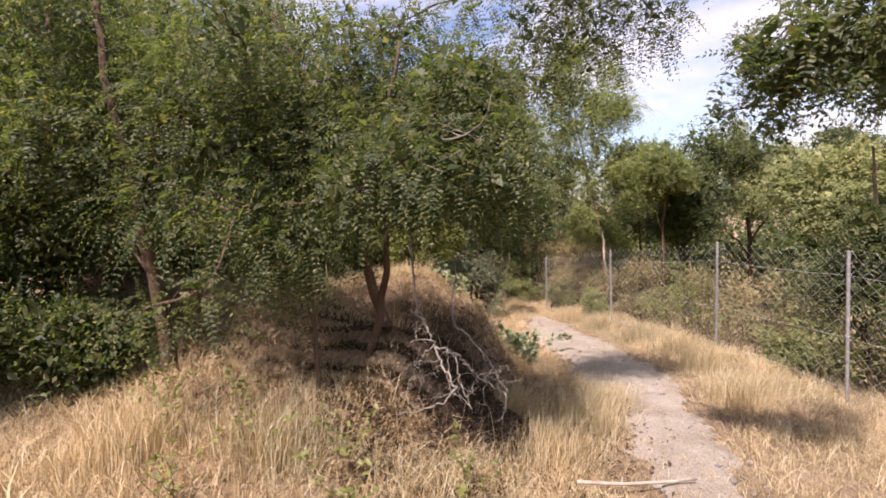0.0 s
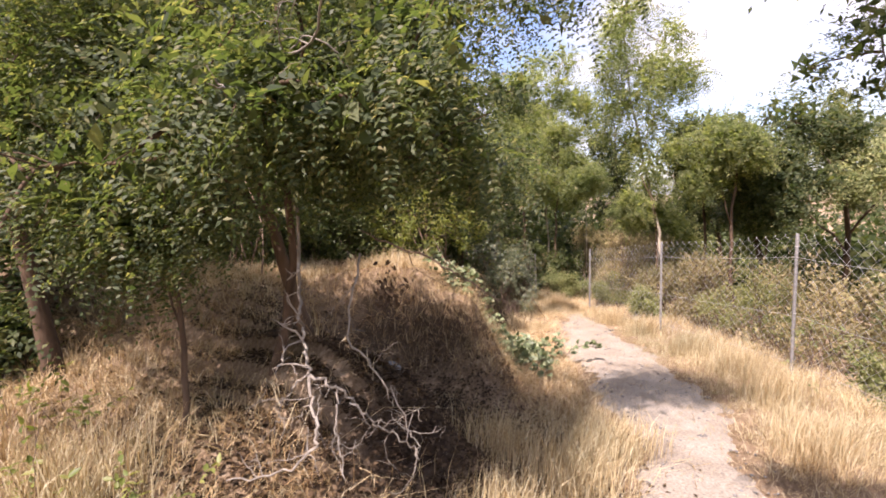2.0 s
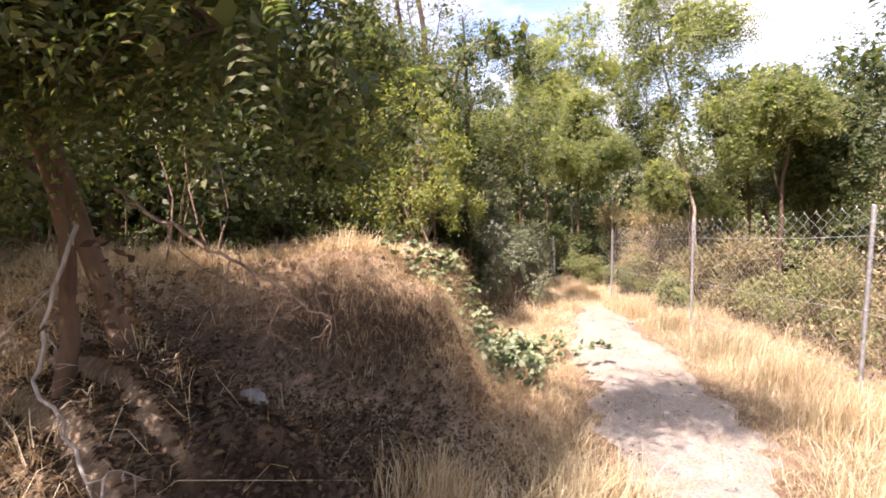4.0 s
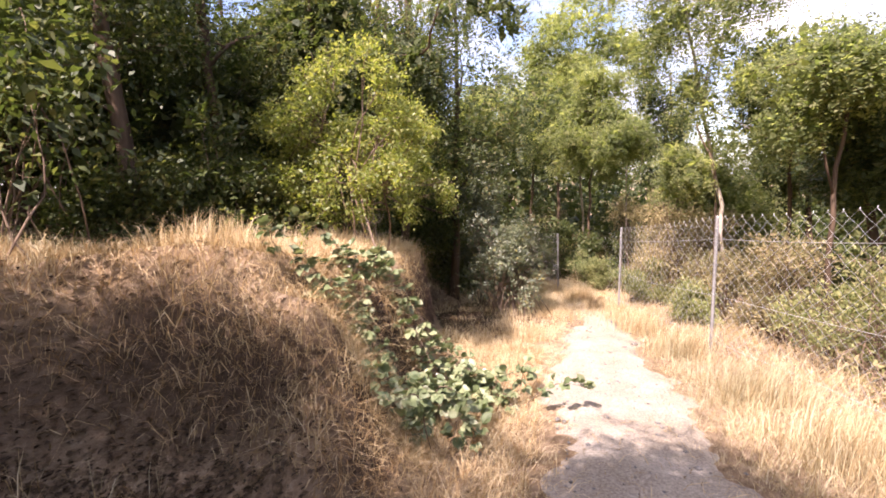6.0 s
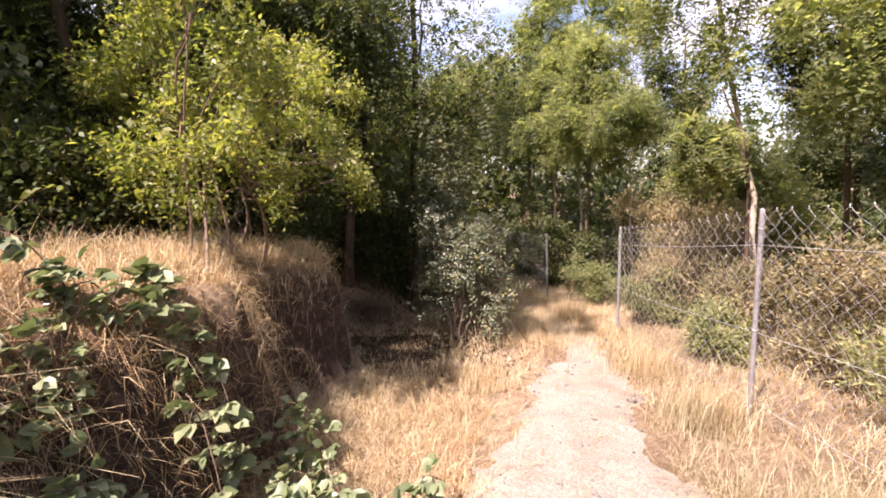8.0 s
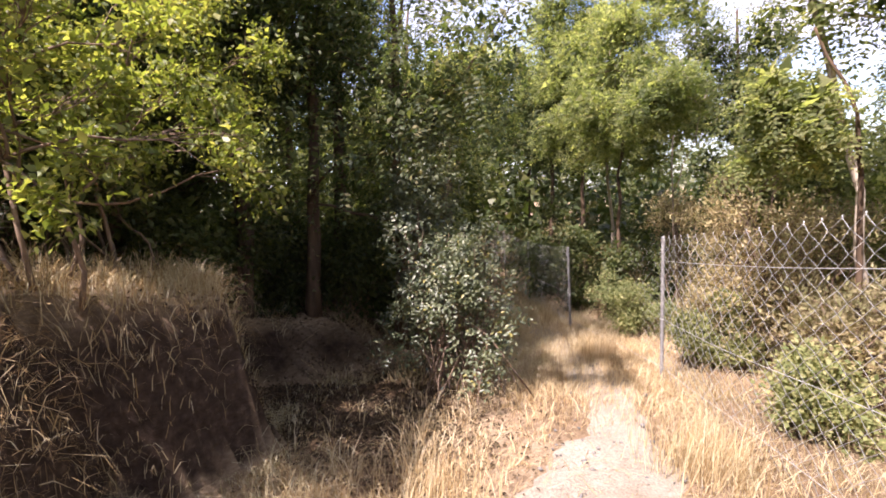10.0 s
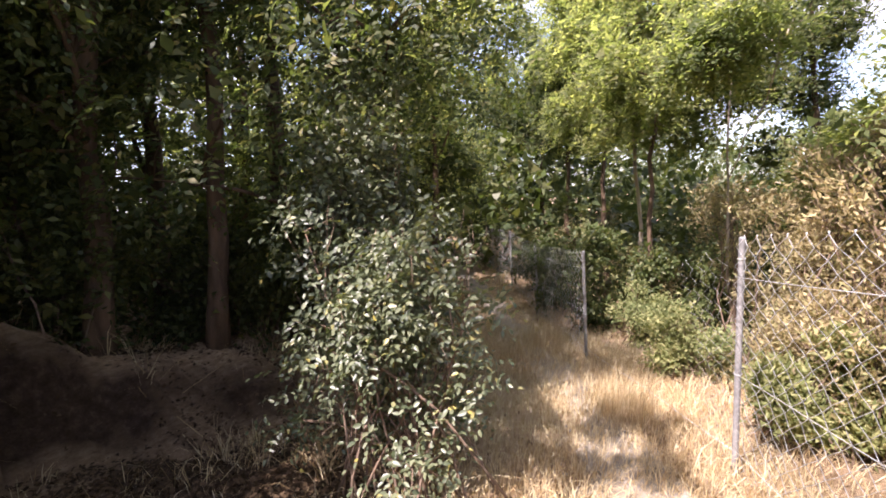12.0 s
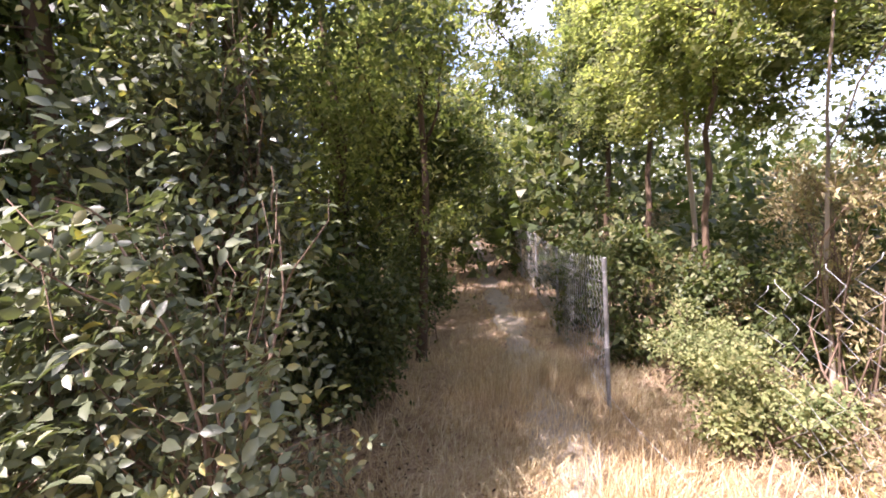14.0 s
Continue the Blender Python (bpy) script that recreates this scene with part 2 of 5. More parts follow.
def kite_leaves(P, A, N, L, W):
    """Leaves as folded kites: base P, axis A, normal N, length L, width W. Returns vertices and faces."""
    A = unit(A)
    S = unit(np.cross(A, N))
    N = np.cross(S, A)
    L, W = np.asarray(L)[:, None], np.asarray(W)[:, None]
    v = np.stack([P, P + A * L * 0.45 + S * W * 0.5 + N * W * 0.16, P + A * L - N * L * 0.10, P + A * L * 0.45 - S * W * 0.5 + N * W * 0.16], 1)
    f = np.arange(len(P) * 4).reshape(-1, 4)
    return v.reshape(-1, 3), f


def dart_leaves(P, A, N, L, W):
    """Small far-off leaflets, three corners each."""
    A = unit(A)
    S = unit(np.cross(A, N))
    L, W = np.asarray(L)[:, None], np.asarray(W)[:, None]
    v = np.stack([P - S * W * 0.3, P + A * L * 0.4 + S * W * 0.7, P + A * L], 1)
    return v.reshape(-1, 3), np.arange(len(P) * 3).reshape(-1, 3)


def oval_leaves(P, A, N, L, W):
    """Larger leaves of eight corners, folded along the midrib and drooping at the tip."""
    A = unit(A)
    S = unit(np.cross(A, N))
    N = np.cross(S, A)
    L, W = np.asarray(L)[:, None], np.asarray(W)[:, None]
    m = P + A * L * 0.5 - N * L * 0.02
    v = np.stack([
        P, P + A * L * 0.25 + S * W * 0.42 + N * W * 0.12, P + A * L * 0.62 + S * W * 0.42 + N * W * 0.10, P + A * L - N * L * 0.14,
        P + A * L * 0.62 - S * W * 0.42 + N * W * 0.10, P + A * L * 0.25 - S * W * 0.42 + N * W * 0.12, m], 1)
    k = np.arange(len(P))[:, None] * 7
    f = np.concatenate([k + np.array([[0, 1, 6]]), k + np.array([[0, 6, 5]]), k + np.array([[2, 3, 6]]), k + np.array([[3, 4, 6]]), k + np.array([[1, 2, 6]]), k + np.array([[4, 5, 6]])])
    return v.reshape(-1, 3), f


def pinnate(P, D, L, pairs, ll, r, wide=0.45, droop=0.35):
    """Feathered leaves: each rachis from P along D, with pairs of leaflets. Returns leaflet bases, axes, normals, lengths, widths."""
    n = len(P)
    D = unit(D)
    up = np.array([-0.1, -0.5, 1.0]) + r.normal(0, 0.38, (n, 3))
    S = unit(np.cross(D, up))
    U = np.cross(S, D)
    L = np.asarray(L)
    out = []
    for j in range(pairs + 1):
        t = 0.18 + 0.82 * j / pairs
        base = P + D * (L * t)[:, None] - np.array([0, 0, 1.0]) * (droop * L * t * t)[:, None]
        for side in (1, -1):
            if j == pairs and side < 0:
                break
            ax = D * 0.35 + S * side if j < pairs else D - np.array([0, 0, droop])
            ax = unit(ax + r.normal(0, 0.11, (n, 3)) - U * 0.12)
            size = ll * r.uniform(0.75, 1.15, n) * (0.75 + 0.25 * math.sin(math.pi * t))
            out.append((base, ax, unit(U + r.normal(0, 0.2, (n, 3))), size, size * wide))
    return [np.concatenate(x) for x in zip(*out)]


# ---- lie of the land ----
LINE = np.array([
    (0.8, -30, 1.6), (0.7, -12, 0.9), (0.55, -4, 0.33), (0.5, 0, 0.0), (0.5, 2, -0.20), (0.5, 3.7, -0.42), (0.35, 5.3, -0.60), (-0.08, 6.9, -0.77),
    (-0.92, 8.7, -0.97), (-1.5, 10.3, -1.13), (-2.0, 11.9, -1.30), (-2.9, 13.2, -1.48), (-4.3, 14.6, -1.66), (-5.9, 16.1, -1.82), (-7.7, 17.8, -1.90),
    (-10.5, 20.2, -1.93), (-14, 23.5, -1.90), (-20, 29, -1.8), (-32, 40, -1.6), (-90, 95, -1.5)])


def smooth_line(pts, step):
    seg = np.linalg.norm(np.diff(pts[:, :2], axis=0), axis=1)
    s = np.concatenate([[0], np.cumsum(seg)])
    q = np.arange(0, s[-1], step)
    p = np.stack([np.interp(q, s, pts[:, i]) for i in range(3)], 1)
    k = np.ones(9) / 9
    for i in range(3):
        pad = np.concatenate([np.full(4, p[0, i]), p[:, i], np.full(4, p[-1, i])])
        p[:, i] = np.convolve(pad, k, "valid")
    return p


CENTRE = smooth_line(LINE, 0.2)
TANGENT = unit(np.gradient(CENTRE[:, :2], axis=0))


def along(x, y):
    """Nearest place on the path: its height and its y, and the offset from it (left is positive)."""
    x, y = np.ravel(x), np.ravel(y)
    z, cy, d = np.empty(len(x)), np.empty(len(x)), np.empty(len(x))
    for i in range(0, len(x), 20000):
        px, py = x[i:i + 20000], y[i:i + 20000]
        dx, dy = px[:, None] - CENTRE[None, :, 0], py[:, None] - CENTRE[None, :, 1]
        k = np.argmin(dx * dx + dy * dy, axis=1)
        r = np.arange(len(k))
        z[i:i + 20000] = CENTRE[k, 2]
        cy[i:i + 20000] = CENTRE[k, 1]
        side = TANGENT[k, 0] * dy[r, k] - TANGENT[k, 1] * dx[r, k]
        d[i:i + 20000] = np.sign(side) * np.hypot(dx[r, k], dy[r, k])
    return z, cy, d


def step(a, b, v):
    t = np.clip((v - a) / (b - a), 0, 1)
    return t * t * (3 - 2 * t)


def wobble(x, y, f):
    return (np.sin(1.7 * f * x + 0.9 * f * y + 1.3) + np.sin(-1.1 * f * x + 1.9 * f * y + 4.1) + np.sin(2.3 * f * x - 0.6 * f * y + 2.2)) / 3


def ground_z(x, y):
    x, y = np.ravel(np.asarray(x, float)), np.ravel(np.asarray(y, float))
    z, cy, d = along(x, y)
    high = np.interp(cy, [-6, 0, 1.5, 2.4, 3.1, 3.6, 4.1, 5, 6.4, 8.7, 10.7, 11.5, 13, 17, 25], [0.0, 0.08, 0.26, 0.46, 0.62, 0.98, 1.2, 1.25, 1.34, 1.36, 1.2, 1.1, 0.8, 0.4, 0.25])
    a = np.interp(cy, [0, 2, 3.2, 4, 6, 7, 8.7, 9.9, 10.4, 11.0, 12.5, 15], [0.7, 0.9, 1.1, 1.4, 1.35, 1.45, 2.05, 2.42, 2.6, 3.9, 3.5, 1.6])
    b = np.interp(cy, [0, 2, 3.2, 4, 6, 7, 8.7, 9.9, 10.4, 11.0, 12.5, 15], [3.0, 2.8, 2.2, 1.95, 2.5, 2.45, 2.45, 2.68, 2.85, 4.5, 4.1, 2.6])
    jag = 0.24 * wobble(x, y, 1.5) + 0.13 * wobble(x, y, 4.3)
    bank = high * step(a + jag, b + jag, d)
    dip = step(1.35, 0.4, np.hypot((x + 1.75) / 1.25, (y - 4.75) / 1.0))
    bank *= 1 - 0.86 * dip
    bank *= 1 + 0.10 * wobble(x, y, 0.8) + 0.05 * wobble(x, y, 2.1)
    z = z + bank + 0.05 * np.clip(d - b, 0, 12)
    z -= 0.26 * np.clip(-d - 1.75, 0, 4.5)
    z += 0.035 * wobble(x, y, 1.9) * step(0.3, 1.2, np.abs(d)) + 0.02 * wobble(x, y, 5.3) + 0.4 * wobble(x, y, 0.05) * step(14, 60, np.abs(d))
    return z


def gz(x, y):
    return float(ground_z([x], [y])[0])


def spread(lo, hi, fine, far, growth):
    mid = np.arange(lo, hi, fine)
    out, s = [], fine
    v = 0.0
    while v < far:
        s *= growth
        v += s
        out.append(v)
    out = np.array(out)
    return np.concatenate([lo - out[::-1], mid, hi + out])


gx = spread(-9, 5, 0.11, 900, 1.22)
gy = spread(-3, 21, 0.11, 900, 1.22)
GX, GY = np.meshgrid(gx, gy)
GZ = ground_z(GX, GY)
gi = np.arange(len(gx) * len(gy)).reshape(len(gy), len(gx))
gf = np.stack([gi[:-1, :-1], gi[:-1, 1:], gi[1:, 1:], gi[1:, :-1]], -1).reshape(-1, 4)
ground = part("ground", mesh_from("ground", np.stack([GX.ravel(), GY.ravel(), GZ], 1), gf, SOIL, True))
tagged(ground, "dry sloping ground with straw and bare brown soil, shade painted into steep faces", "ground", kind="structure")

# the trodden path, a thin crown of dust over the ground
keep = (CENTRE[:, 1] > -8) & (CENTRE[:, 1] < 34)
pc, pt = CENTRE[keep], TANGENT[keep]
pl = np.stack([-pt[:, 1], pt[:, 0]], 1)
us = np.linspace(-1, 1, 15)
half = np.interp(pc[:, 1], [2, 4, 5.5, 7, 9, 11, 13], [0.3, 0.38, 0.52, 0.7, 0.74, 0.42, 0.26]) + 0.10 * np.sin(np.arange(len(pc)) * 0.55) + 0.06 * np.sin(np.arange(len(pc)) * 1.7 + 1)
px = pc[:, None, 0] + pl[:, None, 0] * us[None] * half[:, None]
py = pc[:, None, 1] + pl[:, None, 1] * us[None] * half[:, None]
pz = ground_z(px, py).reshape(px.shape) + 0.022 - 0.05 * np.abs(us[None]) ** 4 + 0.012 * wobble(px, py, 9.0)
pi_ = np.arange(px.size).reshape(px.shape)
pf = np.stack([pi_[:-1, :-1], pi_[:-1, 1:], pi_[1:, 1:], pi_[1:, :-1]], -1).reshape(-1, 4)[:, ::-1]
path = part("path", mesh_from("path", np.stack([px.ravel(), py.ravel(), pz.ravel()], 1), pf, PATHDIRT, True))
tagged(path, "narrow pale dusty footpath worn through dry grass", "path", kind="structure")


# ---- fence ----
POSTS = [(3.4, 4.3, 1.75), (2.45, 6.5, 1.8), (1.45, 8.5, 1.85), (-0.22, 10.6, 1.72), (-2.02, 13.1, 1.58), (-4.05, 15.1, 1.42), (-6.1, 17.2, 1.42), (-8.3, 19.5, 1.45), (-10.6, 21.7, 1.45), (-13.2, 24.2, 1.45)]


def wire_panel(a, b, ha, hb, r, torn=1.0):
    """Woven wire between two posts: zigzag wires hooked into one another, and three straight wires. torn: the share that still hangs."""
    t = Tubes()
    a, b = np.array(a), np.array(b)
    run = np.linalg.norm((b - a)[:2])
    cols = max(4, int(round(run / 0.075)))
    rows = 13
    sag = 0.03
    bulge = r.normal(0, 0.03)
    side = np.array([-(b - a)[1], (b - a)[0], 0]) / run

    def at(u, v):
        p = a + (b - a) * u
        h = ha + (hb - ha) * u - sag * math.sin(math.pi * u)
        p = p + np.array([0, 0, 0.05 + v * (h - 0.05)])
        return p + side * (bulge * math.sin(math.pi * u) * math.sin(math.pi * v) + 0.012 * math.sin(9 * u + 7 * v))

    for c in range(cols):
        pts = []
        for k in range(rows * 2 + 1):
            u = (c + 0.5 + (0.5 if (k + c) % 2 else -0.5)) / cols
            pts.append(at(min(max(u, 0), 1), k / (rows * 2)) + side * (0.006 if k % 2 else -0.006))
        if (c + 0.5) / cols > torn:
            break
        slack = max(0.0, (c + 0.5) / cols - torn + 0.2) if torn < 1 else 0.0
        pts = [p + side * slack * (0.9 * (k / 26) ** 2) - np.array([0, 0, slack * 0.8 * (k / 26) ** 2]) for k, p in enumerate(pts)]
        tip = pts[-1] + np.array([0, 0, 0.012]) + (pts[-1] - pts[-2]) * 0.05
        t.add(np.array(pts + [tip]), np.full(len(pts) + 1, 0.0021 if torn == 1 else 0.0012), 3)
    for v in (0.08, 0.42, 0.84):
        if torn < 1 and v > 0.3:
            continue
        pts = np.array([at(u, v) for u in np.linspace(0, 1, 14)])
        t.add(pts, np.full(14, 0.0022), 4)
    return t.mesh("wire_mesh", WIRE)


fence = thing("fence", (POSTS[3][0], POSTS[3][1], gz(*POSTS[3][:2])), "old chain-link fence on thin galvanised steel posts along the path", "fence")
feet = []
for k, (fx, fy, fh) in enumerate(POSTS):
    r = np.random.default_rng(40 + k)
    z0 = gz(fx, fy)
    feet.append(np.array([fx, fy, z0]))
    t = Tubes()
    lean = np.array([r.normal(0, 0.012), r.normal(0, 0.012), 0])
    p0, p1 = np.array([fx, fy, z0 - 0.25]), np.array([fx, fy, z0 + fh]) + lean * fh
    line = np.linspace(p0, p1, 6)
    rad = np.full(6, 0.02)
    t.add(np.vstack([line, p1 + [0, 0, 0.004], p1 + [0, 0, 0.008]]), np.concatenate([rad, [0.02, 0.012]]), 10)
    post = part("post", t.mesh("post", ZINC), fence, "weathered galvanised steel post")
    for v in (0.12, 0.52, 0.93):
        tie = Tubes()
        c = p0 + (p1 - p0) * v
        ang = np.linspace(0, 2 * np.pi, 9)
        tie.add(c + 0.023 * np.stack([np.cos(ang), np.sin(ang), 0.15 * np.sin(ang)], 1), np.full(9, 0.003), 4)
        part("tie_wire", tie.mesh("tie_wire", WIRE), post)
for k in range(len(POSTS) - 1):
    part("wire_mesh", wire_panel(feet[k], feet[k + 1], POSTS[k][2], POSTS[k + 1][2], np.random.default_rng(60 + k), 0.13 if k == 4 else 1.0), fence)


# ---- trees and shrubs ----
def blob_points(r, n, centre, radii, hollow=0.5):
    d = unit(r.normal(0, 1, (n, 3)))
    q = r.uniform(hollow ** 3, 1, n) ** (1 / 3)
    return np.asarray(centre) + d * q[:, None] * np.asarray(radii), d


def ragged(r):
    """A factor that stretches a crown unevenly by direction."""
    w, ph = r.normal(0, 1.6, (4, 3)), r.uniform(0, 6.3, 4)
    return lambda d: 0.86 + 0.26 * float(np.sin(w @ d + ph).sum()) / 1.6


def crown_leaves(r, blobs, count, kind, size, droop, fill=0.0, core=1.0):
    """Leaves for a crown made of blobs (centre, radius), count sprays in all."""
    w = np.array([b[1] ** 2 for b in blobs])
    share = np.maximum(1, (count * w / w.sum()).astype(int))
    P, D = [], []
    for (c, rad), n in zip(blobs, share):
        shape = r.uniform(0.65, 1.45, 3) * [1, 1, 0.8]
        p, d = blob_points(r, n, c, rad * shape, 0.3)
        stray = r.uniform(0, 1, n) < 0.16
        p[stray] += d[stray] * rad * r.uniform(0.2, 0.75, (stray.sum(), 1))
        lumps = r.normal(0, 1, (7, 3))
        lumps = unit(lumps) * rad * 0.8 + c
        near = lumps[r.integers(0, 7, n)]
        mix = r.uniform(0.1, 0.75, n)[:, None]
        p = p * (1 - mix) + near * mix + r.normal(0, rad * 0.10, (n, 3))
        P.append(p)
        D.append(unit(d * 0.9 + r.normal(0, 0.5, (n, 3)) + np.array([0, 0, -droop])))
    P, D = np.concatenate(P), np.concatenate(D)
    if kind == "pinnate":
        n = len(P)
        pairs = 7 if size < 0.045 else (5 if size < 0.07 else 4)
        B, A, N, L, W = pinnate(P, D, r.uniform(0.8, 1.25, n) * (pairs - 0.4) * size, pairs, size, r)
        if fill:
            m = (np.maximum(1, count * fill * w / w.sum())).astype(int)
            Q = np.concatenate([blob_points(r, k, c, np.full(3, rad * 0.6), 0.1)[0] for (c, rad), k in zip(blobs, m)])
            q = len(Q)
            B, A = np.concatenate([B, Q]), np.concatenate([A, unit(r.normal(0, 1, (q, 3)))])
            N = np.concatenate([N, unit(r.normal(0, 0.6, (q, 3)) + [-0.1, -0.5, 1])])
            L2 = core * size * r.uniform(1.2, 1.9, q)
            L, W = np.concatenate([L, L2]), np.concatenate([W, L2 * 0.6])
        return kite_leaves(B, A, N, L, W)
    if kind == "frond":
        m = np.maximum(1, count * fill * w / w.sum()).astype(int)
        Q = np.concatenate([blob_points(r, k, c, np.full(3, rad * 0.66), 0.1)[0] for (c, rad), k in zip(blobs, m)])
        k, q = 8, len(Q)
        S = np.cross(unit(D), unit(r.normal(0, 0.4, D.shape) + [-0.1, -0.4, 1]))
        run = np.tile(np.arange(k), len(P))
        Dk, Sk = np.repeat(unit(D), k, 0), np.repeat(unit(S), k, 0)
        B = np.repeat(P, k, 0) + Dk * (run * size * 0.42)[:, None] - np.array([0, 0, 0.035]) * (size * run * run)[:, None] * 0.4
        A = np.concatenate([unit(Dk * 0.5 + Sk * np.where(run % 2, 1, -1)[:, None] + r.normal(0, 0.25, Dk.shape)), unit(r.normal(0, 1, (q, 3)))])
        N = np.concatenate([unit(r.normal(0, 0.4, Dk.shape) + [-0.1, -0.4, 1]), unit(r.normal(0, 1, (q, 3)))])
        L = np.concatenate([size * r.uniform(0.7, 1.3, len(B)), core * size * r.uniform(1.2, 1.9, q)])
        return dart_leaves(np.concatenate([B, Q]), A, N, L, L * np.concatenate([np.full(len(B), 0.5), np.full(q, 0.8)]))
    if kind == "cluster":
        k = 5
        B = np.repeat(P, k, 0) + r.normal(0, size * 0.9, (len(P) * k, 3))
        A = unit(np.repeat(D, k, 0) + r.normal(0, 0.8, (len(P) * k, 3)))
        N = unit(np.array([-0.15, -0.45, 1.0]) + r.normal(0, 0.5, (len(P) * k, 3)))
        L = size * r.uniform(0.65, 1.2, len(B)) * np.where(r.uniform(0, 1, len(B)) < 0.22, 1.7, 1.0)
        return kite_leaves(B, A, N, L, L * 0.55)
    if kind == "wisp":
        k = 6
        B = np.repeat(P, k, 0) + r.normal(0, size * 0.6, (len(P) * k, 3))
        A = unit(np.repeat(D, k, 0) * 0.8 + np.array([0, 0, 0.5]) + r.normal(0, 0.5, (len(P) * k, 3)))
        N = unit(r.normal(0, 1, (len(P) * k, 3)))
        L = size * r.uniform(0.7, 1.5, len(B))
        return dart_leaves(B, A, N, L, L * 0.34)
    n = len(P)
    B, A, N, L, W = pinnate(P, D, r.uniform(2.0, 3.0, n) * size, 2, size, r, 0.55, 0.25)
    return oval_leaves(B, A, N, L, W)


def make_tree(name, label, category, base, trunk_r, top, crown, blobs_n, blob_r, sprays, leaf, size, kind="pinnate",
              bark=None, seed=0, droop=0.35, fork=0.3, group="", extra=(), fill=0.9, core=1.0):
    """base (x, y); top: where the stem ends (x, y, z); crown: centre and radii."""
    r = np.random.default_rng(seed)
    bark = bark or BARK
    z0 = gz(*base)
    foot = np.array([base[0], base[1], z0])
    tree = thing(name, tuple(foot), label, category, group)
    centre, radii = np.array(crown[0], float), np.array(crown[1], float)
    stem = bend(foot - [0, 0, 0.12], top, 0.0, 14, r, 0.4)
    q = np.linspace(0, 1, 14)
    rad = trunk_r * (1 - 0.72 * q) * (1 + 0.35 * np.exp(-q * 14)) * (1 + r.normal(0, 0.03, 14))
    t = Tubes()
    t.add(stem, rad, 10)
    part("trunk", t.mesh("trunk", bark), tree)
    blobs = []
    wild = ragged(r)
    for k in range(blobs_n):
        c, dd = blob_points(r, 1, centre, radii * 0.82, 0.25)
        blobs.append((centre + (c[0] - centre) * wild(dd[0]), blob_r * r.uniform(0.6, 1.3)))
    blobs += [(np.array(c, float), rr) for c, rr in extra]
    limbs = Tubes()
    grown = []
    for c, rr in blobs:
        k = int(np.clip(np.interp(c[2] - rr, [stem[3, 2], stem[-1, 2]], [3, 12]) * r.uniform(0.75, 1.0), 3, 12))
        if fork:
            k = max(k, int(fork * 13))
        a = stem[k]
        if grown:
            reach = np.linalg.norm(np.concatenate([g[2:7] for g in grown]) - c, axis=1)
            j = int(np.argmin(reach))
            if reach[j] < 0.62 * np.linalg.norm(c - a):
                a = grown[j // 5][2 + j % 5]
        n = 8
        pts = bend(a, c, 0.05, n, r)
        grown.append(pts)
        lr = min(rad[k] * 0.55, 0.008 + 0.012 * np.linalg.norm(c - a) * trunk_r / 0.08)
        limbs.add(pts, np.linspace(lr, 0.006, n), 6)
        for _ in range(4):
            e, _d = blob_points(r, 1, c, (rr, rr, rr * 0.75), 0.6)
            s = pts[r.integers(n - 3, n)]
            limbs.add(bend(s, e[0], 0.04, 5, r), np.linspace(0.006, 0.002, 5), 3)
    part("limb", limbs.mesh("limb", bark), tree)
    v, f = crown_leaves(r, blobs, sprays, kind, size, droop, fill, core)
    part("crown", mesh_from("crown", v, f, leaf), tree)
    return tree


def make_shrub(name, label, category, centre, radii, blobs_n, blob_r, sprays, leaf, size, kind, seed, group="", stems=7, wood=None, droop=0.1, twigs=5, extra=(), trunks=0):
    r = np.random.default_rng(seed)
    centre, radii = np.array(centre, float), np.array(radii, float)
    z0 = gz(centre[0], centre[1])
    foot = np.array([centre[0], centre[1], z0])
    shrub = thing(name, tuple(foot), label, category, group)
    blobs = []
    wild = ragged(r)
    for k in range(blobs_n):
        c, dd = blob_points(r, 1, centre, radii * 0.85, 0.2)
        c = centre + (c[0] - centre) * wild(dd[0])
        c[2] = max(c[2], gz(c[0], c[1]) + blob_r * 0.45)
        blobs.append((c, blob_r * r.uniform(0.7, 1.25)))
    blobs += [(np.array(e[:3]), e[3]) for e in extra]
    blobs_n = len(blobs)
    forks = []
    t = Tubes()
    for k in range(max(stems, blobs_n)):
        c, rr = blobs[k % blobs_n]
        a = foot + np.array([r.normal(0, 0.05 + 0.3 * radii[0]), r.normal(0, 0.05 + 0.25 * radii[1]), 0])
        a[2] = gz(a[0], a[1]) - 0.05
        if a[2] < z0 - 0.2:
            a = foot + np.array([r.normal(0, 0.06), r.normal(0, 0.06), -0.05])
        if trunks and k >= trunks:
            j = int(np.argmin([np.linalg.norm(c - q[5]) for q in forks]))
            a = forks[j][r.integers(4, 7)]
        pts = bend(a, c, 0.04, 8, r)
        if k < trunks:
            forks.append(pts)
        t.add(pts, np.linspace(0.016 if k < trunks else 0.010, 0.003, 8), 5)
        for _ in range(twigs):
            e, _d = blob_points(r, 1, c, (rr, rr, rr), 0.7)
            t.add(bend(pts[r.integers(4, 8)], e[0], 0.03, 5, r), np.linspace(0.004, 0.0015, 5), 3)
    stalks = part("stem", t.mesh("stem", wood or TWIG), shrub)
    if max(stems, blobs_n) * (twigs + 1) > 60:
        tagged(stalks, kind="stuff")
    v, f = crown_leaves(r, blobs, sprays, kind, size, droop)
    part("foliage", mesh_from("foliage", v, f, leaf), shrub)
    return shrub


